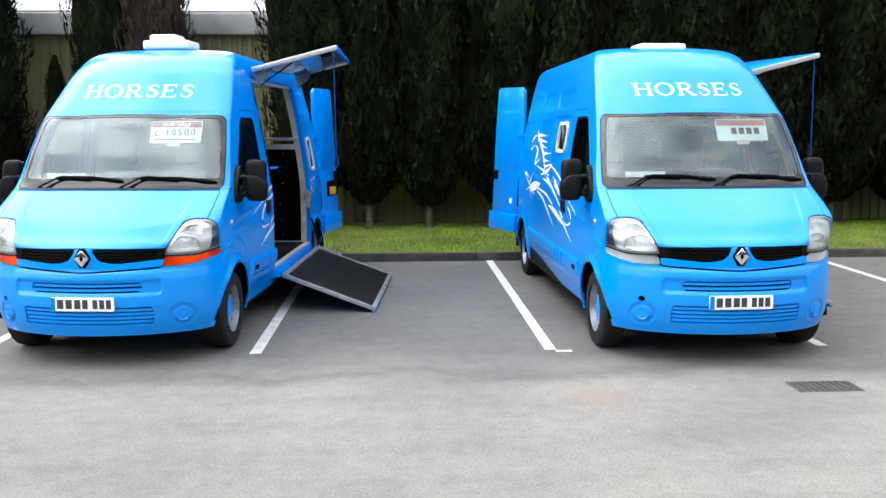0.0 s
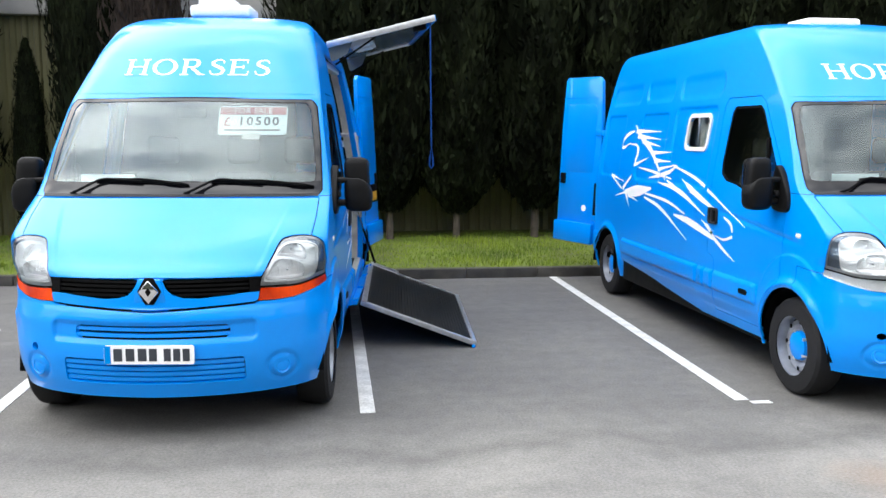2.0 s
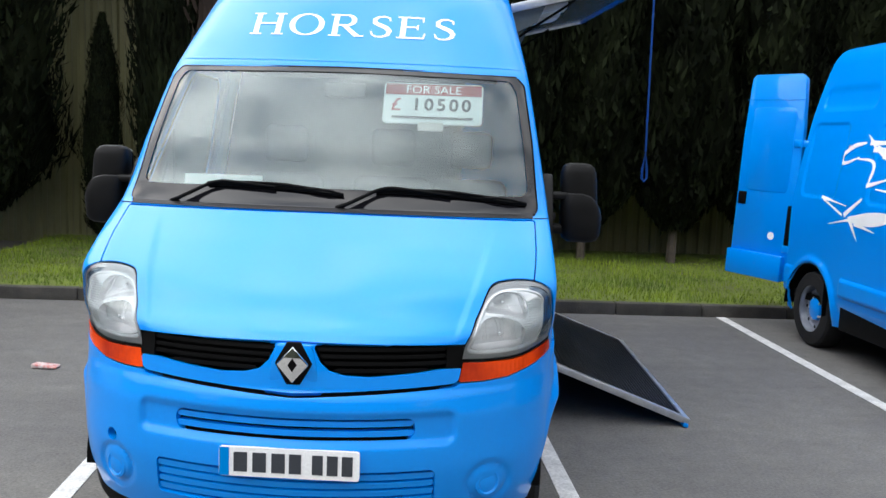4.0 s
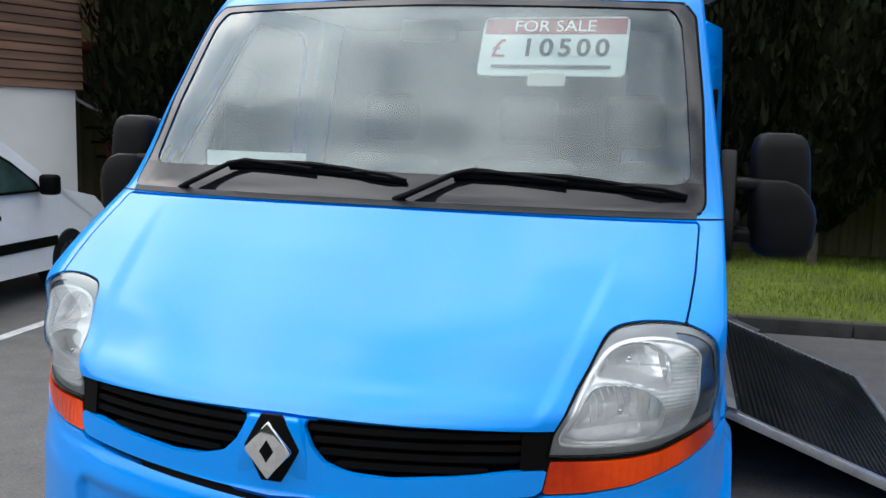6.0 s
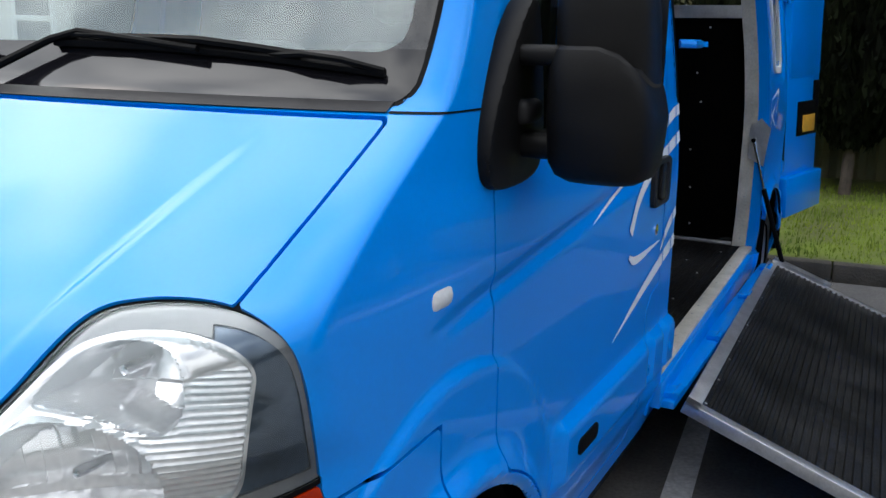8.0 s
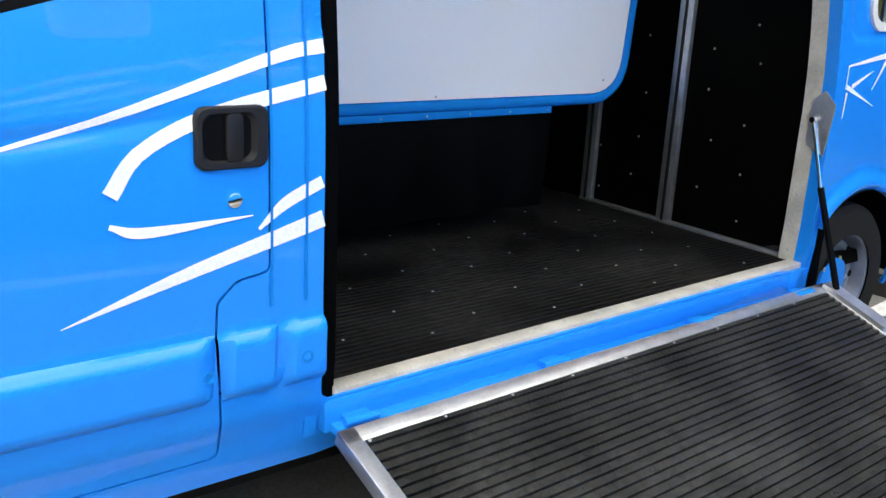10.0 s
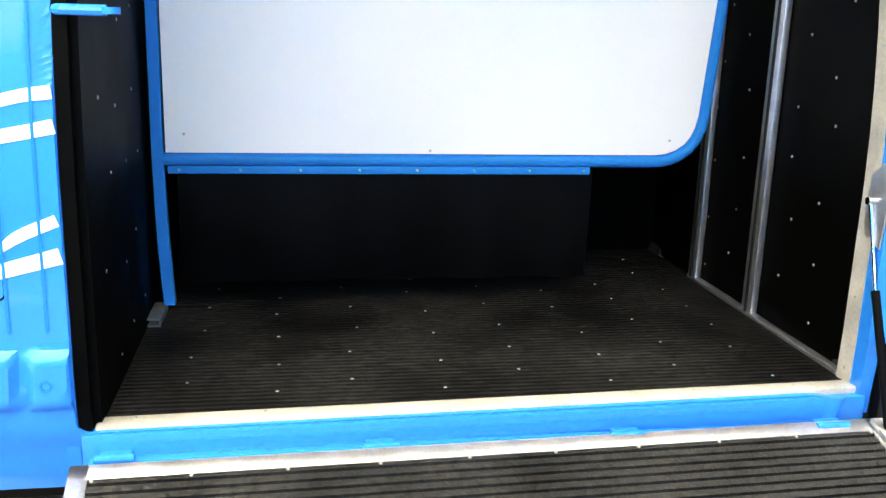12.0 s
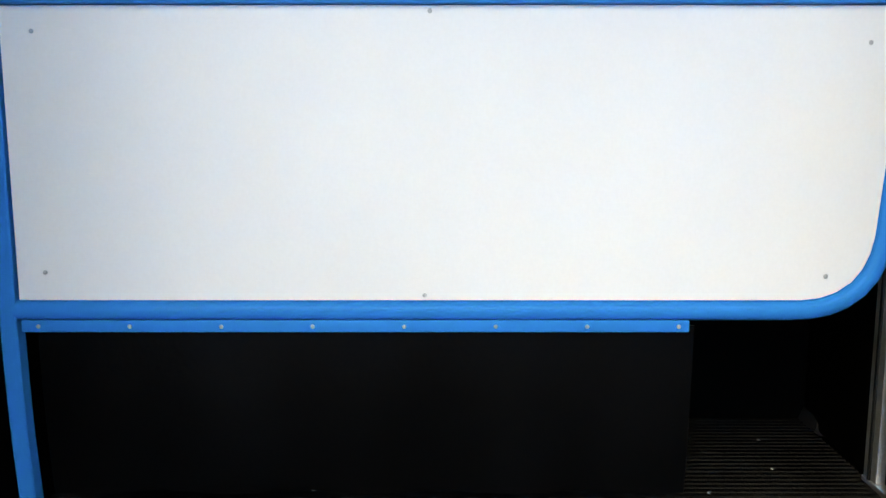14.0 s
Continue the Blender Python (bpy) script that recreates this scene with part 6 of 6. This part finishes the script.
ground = bmesh.new()
bmesh.ops.create_grid(ground, x_segments=2, y_segments=2, size=900)
placed("ground", ground, ASPHALT, "grey worn asphalt of the car park", "ground", "structure")
for x in (-3.65, -1.17, 1.28, 3.86, 6.30, 8.72):
    placed("bay_line", slab([(x - 0.05, 0.45), (x + 0.05, 0.45), (x + 0.05, 5.94), (x - 0.05, 5.94)], 0.004, Matrix.Translation((0, 0, 0.001))), LINE, "worn white painted bay line on the asphalt", "bay line", "structure")
placed("bay_line", slab([(3.90, 0.36), (4.04, 0.36), (4.04, 0.42), (3.90, 0.42)], 0.004, Matrix.Translation((0, 0, 0.001))), LINE, "short worn white paint mark on the asphalt", "bay line", "structure")
grass = bmesh.new()
box(grass, (-4.55, KERB_Y + 0.12, -0.05), (40, 14, 0.12))
placed("verge", grass, SOIL, "mown grass verge between kerb and trees", "verge", "structure")
for k in range(-5, 16):
    placed("kerb", block((k * 0.915, KERB_Y, -0.1), (k * 0.915 + 0.907, KERB_Y + 0.12, 0.125), 0.015), KERB, "weathered concrete kerb stone at the grass", "kerb", "structure")

WALL_Y = 10.6
wall = bmesh.new()
prof, x = [], -16.0
while x < 14:
    prof += [(x, 0.0), (x + 0.07, 0.0), (x + 0.095, -0.045), (x + 0.165, -0.045)]
    x += 0.19
lo = [wall.verts.new((px, WALL_Y + py, 0.0)) for px, py in prof]
hi = [wall.verts.new((px, WALL_Y + py, 3.75)) for px, py in prof]
for k in range(len(prof) - 1):
    wall.faces.new((lo[k], lo[k + 1], hi[k + 1], hi[k]))
warehouse = thing("warehouse", "long warehouse of olive corrugated sheet behind the trees", "warehouse", at=(0, 0, 0), turn=LOT)
part("wall", wall, CLAD, warehouse, smooth=False)
part("wall_core", block((-16, WALL_Y + 0.02, 0), (14, WALL_Y + 8, 3.7)), CLAD, warehouse, smooth=False)
part("gutter", block((-16.2, WALL_Y - 0.2, 3.72), (14.2, WALL_Y + 0.05, 4.12), 0.03), FASCIA, warehouse, "pale grey roof edge")
roof = bmesh.new()
box(roof, (-16.2, WALL_Y - 0.1, 0), (14.2, WALL_Y + 9, 0.06), 0, None)
bmesh.ops.transform(roof, matrix=Matrix.Translation((0, 0, 4.12)) @ Matrix.Translation((0, WALL_Y, 0)) @ Matrix.Rotation(radians(8), 4, "X") @ Matrix.Translation((0, -WALL_Y, 0)), verts=roof.verts)
part("roof", roof, FASCIA, warehouse)

# ------------------------------------------------------------------ conifers
def conifer(seed, mat):
    """A tall clipped column of foliage on a bare stem: trunk, and a crown of many small sprays."""
    r = np.random.default_rng(seed)
    width = hermite([0.40, 0.65, 0.95, 1.4, 2.2, 4.0, 6.5, 8.5, 9.6], [0.10, 0.40, 0.74, 0.95, 1.02, 1.06, 0.88, 0.5, 0.05])
    lump = lambda a, z: 1 + 0.16 * np.sin(3 * a + 1.3 * z + seed) + 0.12 * np.sin(5 * a - 2.1 * z + 2 * seed) + 0.08 * np.sin(9 * a + 4.7 * z)
    n = 15000
    z = 0.5 + 9.0 * r.random(n) ** 1.35
    a = r.random(n) * math.tau
    rad = width(z) * lump(a, z) * (1.02 - 0.30 * r.random(n) ** 2.0)
    c = np.stack([rad * np.cos(a), rad * np.sin(a), z], 1)
    out = np.stack([np.cos(a), np.sin(a), np.zeros(n)], 1)
    side = np.stack([-np.sin(a), np.cos(a), np.zeros(n)], 1)
    up = np.array([0, 0, 1.0]) + 0.75 * out * r.random((n, 1)) + 1.5 * (r.random((n, 3)) - 0.5)
    side = side + 0.9 * (r.random((n, 3)) - 0.5)
    size = (0.045 + 0.065 * r.random((n, 1)))
    quad = np.stack([c - up * size * 0.6, c + side * size * 0.42, c + up * size * 1.3, c - side * size * 0.42], 1)
    me = bpy.data.meshes.new("crown")
    me.from_pydata([tuple(v) for v in quad.reshape(-1, 3)], [], [(4 * k, 4 * k + 1, 4 * k + 2, 4 * k + 3) for k in range(n)])
    finish(me, mat, False)
    core = bmesh.new()
    rings = []
    for zz in np.linspace(0.6, 9.4, 34):
        rings.append([core.verts.new((0.80 * float(width(zz)) * float(lump(b, zz)) * math.cos(b), 0.80 * float(width(zz)) * float(lump(b, zz)) * math.sin(b), zz)) for b in np.linspace(0, math.tau, 21)[:-1]])
    for p, q in zip(rings, rings[1:]):
        for k in range(20):
            core.faces.new((p[k], p[(k + 1) % 20], q[(k + 1) % 20], q[k]))
    return me, mesh_of("inner_crown", core, mat, True)


BROWN_LEAF = material("dry_conifer_leaf", (0.040, 0.028, 0.022), rough=0.8, second=(0.018, 0.014, 0.012), scale=0.9, island=0.5, spec=0.2)
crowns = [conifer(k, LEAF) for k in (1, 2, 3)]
dry_crown = conifer(4, BROWN_LEAF)
rng = random.Random(11)
for k, (x, y, kind, wide) in enumerate(((-8.6, 9.6, 0, 0.9), (-5.02, 9.3, 2, 0.86), (-3.52, 9.35, 0, 0.24), (-2.64, 9.35, 1, 0.48), (-1.72, 9.35, 3, 0.54), (0.98, 9.35, 0, 0.72), (1.98, 9.35, 2, 0.70), (3.08, 9.4, 1, 0.74),
                                        (4.38, 9.4, 0, 0.80), (5.6, 9.4, 2, 0.80), (6.8, 9.4, 1, 0.80), (8.0, 9.4, 0, 0.85), (9.3, 9.4, 2, 0.85), (10.6, 9.4, 1, 0.9), (11.9, 9.4, 0, 0.9), (13.2, 9.4, 2, 0.95), (14.6, 9.4, 1, 1.0), (16.1, 9.4, 0, 1.0))):
    dry = kind == 3
    tree = thing("conifer", "dry brownish columnar conifer on the verge" if dry else "dark green columnar conifer with a bare stem on the verge", "tree", "row of conifers along the verge")
    tree.matrix_world = Matrix.Translation(lot(x, y, 0.1)) @ Matrix.Rotation(rng.uniform(0, 6.28), 4, "Z") @ Matrix.Diagonal((wide, wide, rng.uniform(0.95, 1.08) * (0.32 if wide < 0.4 else 1.0), 1))
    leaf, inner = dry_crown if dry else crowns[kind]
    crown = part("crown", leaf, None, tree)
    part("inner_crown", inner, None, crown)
    part("trunk", tube([(0, 0, -0.1), (0.02, 0.01, 0.5), (-0.02, 0.02, 1.4), (0, 0, 3.0)], 0.09, 9, taper=0.5), BARK, tree)

# ------------------------------------------------------------------ grass, as one sheet of blades
r = np.random.default_rng(3)
n = 52000
gx, gy = -4.5 + 18.3 * r.random(n), KERB_Y + 0.13 + 3.9 * r.random(n)
tall = (0.025 + 0.05 * r.random(n)) * (0.6 + 0.8 * (np.sin(gx * 2.3 + np.sin(gy * 3)) * 0.5 + 0.5))
ang = r.random(n) * math.tau
lean = 0.6 * tall[:, None] * (r.random((n, 2)) - 0.5)
half_w = 0.006
base = np.stack([gx, gy, np.full(n, 0.118)], 1)
d = np.stack([np.cos(ang) * half_w, np.sin(ang) * half_w, np.zeros(n)], 1)
tip = base + np.stack([lean[:, 0], lean[:, 1], tall], 1)
me = bpy.data.meshes.new("grass")
me.from_pydata([tuple(v) for v in np.stack([base - d, base + d, tip], 1).reshape(-1, 3)], [], [(3 * k, 3 * k + 1, 3 * k + 2) for k in range(n)])
grass_ob = new("grass", finish(me, GRASS, False))
grass_ob.matrix_world = LOT_M
tagged(grass_ob, "short mown green grass on the verge", "grass", "", "stuff")

# ------------------------------------------------------------------ small things on the asphalt
IRON = material("cast_iron", (0.05, 0.045, 0.04), rough=0.7, vary=0.3, scale=20, bump=0.3, bump_scale=80)
drain = thing("drain_grate", "cast iron drain grate set in the asphalt", "drain", at=(5.78, -0.26, 0.0), turn=LOT)
part("grate_frame", block((-0.25, -0.14, -0.02), (0.25, 0.14, 0.003), 0.003), IRON, drain)
for k in range(9):
    part("grate_bar", block((-0.22 + 0.05 * k, -0.115, -0.01), (-0.195 + 0.05 * k, 0.115, 0.010), 0.003), IRON, drain)
CAN_RED = material("litter_print", (0.45, 0.12, 0.10), rough=0.5, second=(0.6, 0.6, 0.58), scale=30)
litter = bmesh.new()
box(litter, (-0.09, -0.05, 0.0), (0.09, 0.05, 0.035), 0.012)
for v in litter.verts:
    v.co.z *= 0.7 + 0.5 * noise.noise(v.co * 14)
ob = new("litter", mesh_of("litter", litter, CAN_RED))
ob.matrix_world = Matrix.Translation((-2.41, 3.09, 0.004))
tagged(ob, "crushed red and white wrapper on the asphalt", "litter")

# ------------------------------------------------------------------ the house at the side: white below, brown boards above
RENDER = material("white_render", (0.84, 0.835, 0.82), rough=0.8, second=(0.77, 0.765, 0.74), scale=1.6, bump=0.15, bump_scale=60)
TIMBER = material("brown_boards", (0.20, 0.11, 0.07), rough=0.75, second=(0.11, 0.062, 0.045), scale=3.0, bump=0.3, bump_scale=30, by_object=0.25, stretch_by=(1, 0.2, 4))
RED_STEEL = material("red_steel", (0.20, 0.038, 0.03), rough=0.6, second=(0.12, 0.028, 0.024), scale=8)
DARK_GLASS = glass("house_glass", (0.18, 0.20, 0.22), mix_in=0.05)
house = thing("side_building", "building with white rendered wall and brown boarded upper storey", "building", at=(-6.75, 8.0, 0.0), turn=radians(-15))
part("wall", block((-3, -9.0, 0), (0, 0, 1.97)), RENDER, house, "white rendered wall", smooth=False)
part("upper_wall", block((-3, -9.0, 1.97), (0.02, 0.06, 5.1)), TIMBER, house, smooth=False)
for k in range(30):
    part("board", block((0.02, -9.0, 1.95 + 0.105 * k), (0.055, 0.08, 2.045 + 0.105 * k), 0.006, Matrix.Rotation(radians(-6), 4, "Y"), 1), TIMBER, house)
for y in (-1.57, -4.4):
    win = part("window", block((-0.04, y, 1.15), (0.006, y + 0.38, 1.95)), DARK_GLASS, house)
    for lo_, hi_ in (((0.0, y - 0.05, 1.10), (0.03, y + 0.43, 1.15)), ((0.0, y, 1.665), (0.03, y + 0.38, 1.725)), ((0.0, y - 0.05, 1.15), (0.03, y, 1.96)), ((0.0, y + 0.38, 1.15), (0.03, y + 0.45, 1.96))):
        part("window_frame", block(lo_, hi_, 0.004), WHITE_VINYL, win)
stair = thing("outside_stair", "red steel outside stair with railings at the warehouse", "stair", at=(-7.40, 9.14, 0.0), turn=LOT)
part("landing", block((-0.75, -0.1, 2.52), (0.42, 0.75, 2.64), 0.01), RED_STEEL, stair)
part("post", block((0.28, -0.10, 0.0), (0.40, 0.02, 2.55), 0.01), RED_STEEL, stair)
part("post", block((0.28, 0.60, 0.0), (0.40, 0.72, 2.55), 0.01), RED_STEEL, stair)
for z in (2.95, 3.25, 3.55):
    part("rail", tube([(-0.75, -0.06, z), (0.38, -0.06, z)], 0.02, 8), RED_STEEL, stair)
for x in (-0.7, -0.2, 0.36):
    part("baluster", tube([(x, -0.06, 2.6), (x, -0.06, 3.56)], 0.02, 8), RED_STEEL, stair)
part("stringer", tube([(-0.75, -0.08, 2.60), (0.30, -0.08, 1.77)], 0.045, 8), BLACK, stair)
part("hose", tube([(-0.10, -0.14, 2.10), (-0.17, -0.14, 1.98), (-0.12, -0.14, 1.86), (0.05, -0.14, 1.77), (0.27, -0.14, 1.70)], 0.022, 8), WHITE_VINYL, stair, "pale curved hose")
for k in range(6):
    part("tread", block((-0.1 + 0.08 * k, 0.02, 1.45 - 0.2 * k), (0.5 + 0.05 * k, 0.5, 1.49 - 0.2 * k), 0.004), GREY_PLASTIC, stair)

# ------------------------------------------------------------------ the white car beside it
CAR_GLASS = material("tinted_car_glass", (0.045, 0.085, 0.075), rough=0.05, second=(0.02, 0.035, 0.032), scale=3, spec=0.6)
CAR_WHITE = material("white_car_paint", (0.78, 0.79, 0.80), rough=0.25, vary=0.02, coat=0.5)
car = thing("white_car", "small white van-like car with a black side strip", "car", at=(-5.50, 4.02, 0.0), turn=LOT)
prof = [(-2.0, 0.28), (-2.02, 0.75), (-1.98, 1.05), (-1.90, 1.55), (-1.80, 1.76), (-1.4, 1.81), (0.1, 1.80), (0.45, 1.70), (0.95, 1.33), (1.22, 1.10), (1.75, 0.98), (1.98, 0.80), (2.03, 0.55), (2.0, 0.28)]
cb = bmesh.new()
stations = [(-0.82, 0.92), (-0.80, 0.97), (-0.70, 1.0), (0.70, 1.0), (0.80, 0.97), (0.82, 0.92)]
rows = []
for x, f in stations:
    row = []
    for y, z in prof:
        z *= 0.885
        t = max(0.0, (z - 0.93) / 0.66)
        row.append(cb.verts.new((x * (1 - 0.16 * t), y * (0.985 if abs(x) > 0.75 else 1.0), 0.28 + (z - 0.28) * (f if z > 1.06 else 1))))
    rows.append(row)
for a, b in zip(rows, rows[1:]):
    for k in range(len(prof) - 1):
        cb.faces.new((a[k], a[k + 1], b[k + 1], b[k]))
cb.faces.new(rows[0]), cb.faces.new(rows[-1][::-1])
bmesh.ops.recalc_face_normals(cb, faces=cb.faces)
part("body", cb, CAR_WHITE, car, sharp=0.5)
side_m = Matrix(((0, 0, 1, 0.80), (1, 0, 0, 0), (0, 0.885, 0, 0), (0, 0, 0, 1)))
tilt = Matrix.Translation((0.822, 0, 0.93)) @ Matrix.Rotation(radians(-10.5), 4, "Y") @ Matrix.Translation((-0.822, 0, -0.93))
side_glass = part("side_window", slab([(-0.35, 1.09), (0.90, 1.09), (0.84, 1.19), (0.54, 1.41), (0.27, 1.55), (-0.02, 1.61), (-0.35, 1.61)], 0.022, tilt @ side_m), BLACK, car)
part("pane", slab([(-0.32, 1.115), (0.84, 1.115), (0.79, 1.19), (0.51, 1.39), (0.25, 1.525), (-0.03, 1.585), (-0.32, 1.585)], 0.006, tilt @ Matrix.Translation((0.022, 0, 0)) @ side_m), CAR_GLASS, side_glass)
part("side_window", slab([(-1.55, 1.12), (-0.48, 1.12), (-0.48, 1.60), (-1.50, 1.60)], 0.022, tilt @ side_m), BLACK, car)
part("side_strip", block((0.80, -1.3, 0.46), (0.835, 1.1, 0.55), 0.01), BLACK, car, "black side protection strip")
part("door_pull", block((0.80, 0.08, 0.755), (0.85, 0.30, 0.80), 0.012), BLACK, car)
part("wing_mirror", block((0.84, 0.80, 0.94), (1.00, 0.93, 1.12), 0.035, segments=3), BLACK, car)
for s in (1, -1):
    for y in (-1.25, 1.3):
        wheel = part("wheel", lathe([(s * 0.09, 0.0), (s * 0.09, 0.19), (-s * 0.09, 0.19), (-s * 0.09, 0.0)], (s * 0.74, y, 0.30), steps=24), WHEEL, car)
        part("tyre", lathe([(-0.09, 0.19), (-0.09, 0.28), (-0.06, 0.30), (0.06, 0.30), (0.09, 0.28), (0.09, 0.19)], (s * 0.74, y, 0.30), steps=28), RUBBER, wheel)

# ------------------------------------------------------------------ the far side of the car park, behind the lane
# unseen tree line, added for dark reflections and to block low sky light
FAR_TREES = material("far_trees", (0.035, 0.042, 0.022), rough=0.95, second=(0.018, 0.022, 0.014), scale=0.4, bump=0.5, bump_scale=3)
bm = bmesh.new()
rng = random.Random(21)
rows = []
for k in range(121):
    a = math.pi * (0.86 + 1.28 * k / 120)
    # taller and nearer behind the lane, to dim the vans' fronts
    behind = max(0.0, -math.sin(a)) ** 2
    dist = 36 - 10 * behind + 3 * math.sin(5 * a)
    tall = 3.5 + 6.5 * behind + 1.2 * math.sin(9 * a) + 0.8 * math.sin(23 * a + 1) + rng.uniform(-0.5, 0.5)
    rows.append([bm.verts.new((dist * f * math.cos(a), dist * f * math.sin(a), z)) for f, z in ((1, -0.1), (0.985, tall * 0.6), (1.02, tall), (1.10, tall * 0.9), (1.12, -0.1))])
for p, q in zip(rows, rows[1:]):
    for k in range(4):
        bm.faces.new((p[k], q[k], q[k + 1], p[k + 1]))
bmesh.ops.recalc_face_normals(bm, faces=bm.faces)
backdrop = part("backdrop", bm, FAR_TREES, None, "")
tagged(backdrop, "unseen dark line of trees, added to block low sky light", "trees", "", "structure")
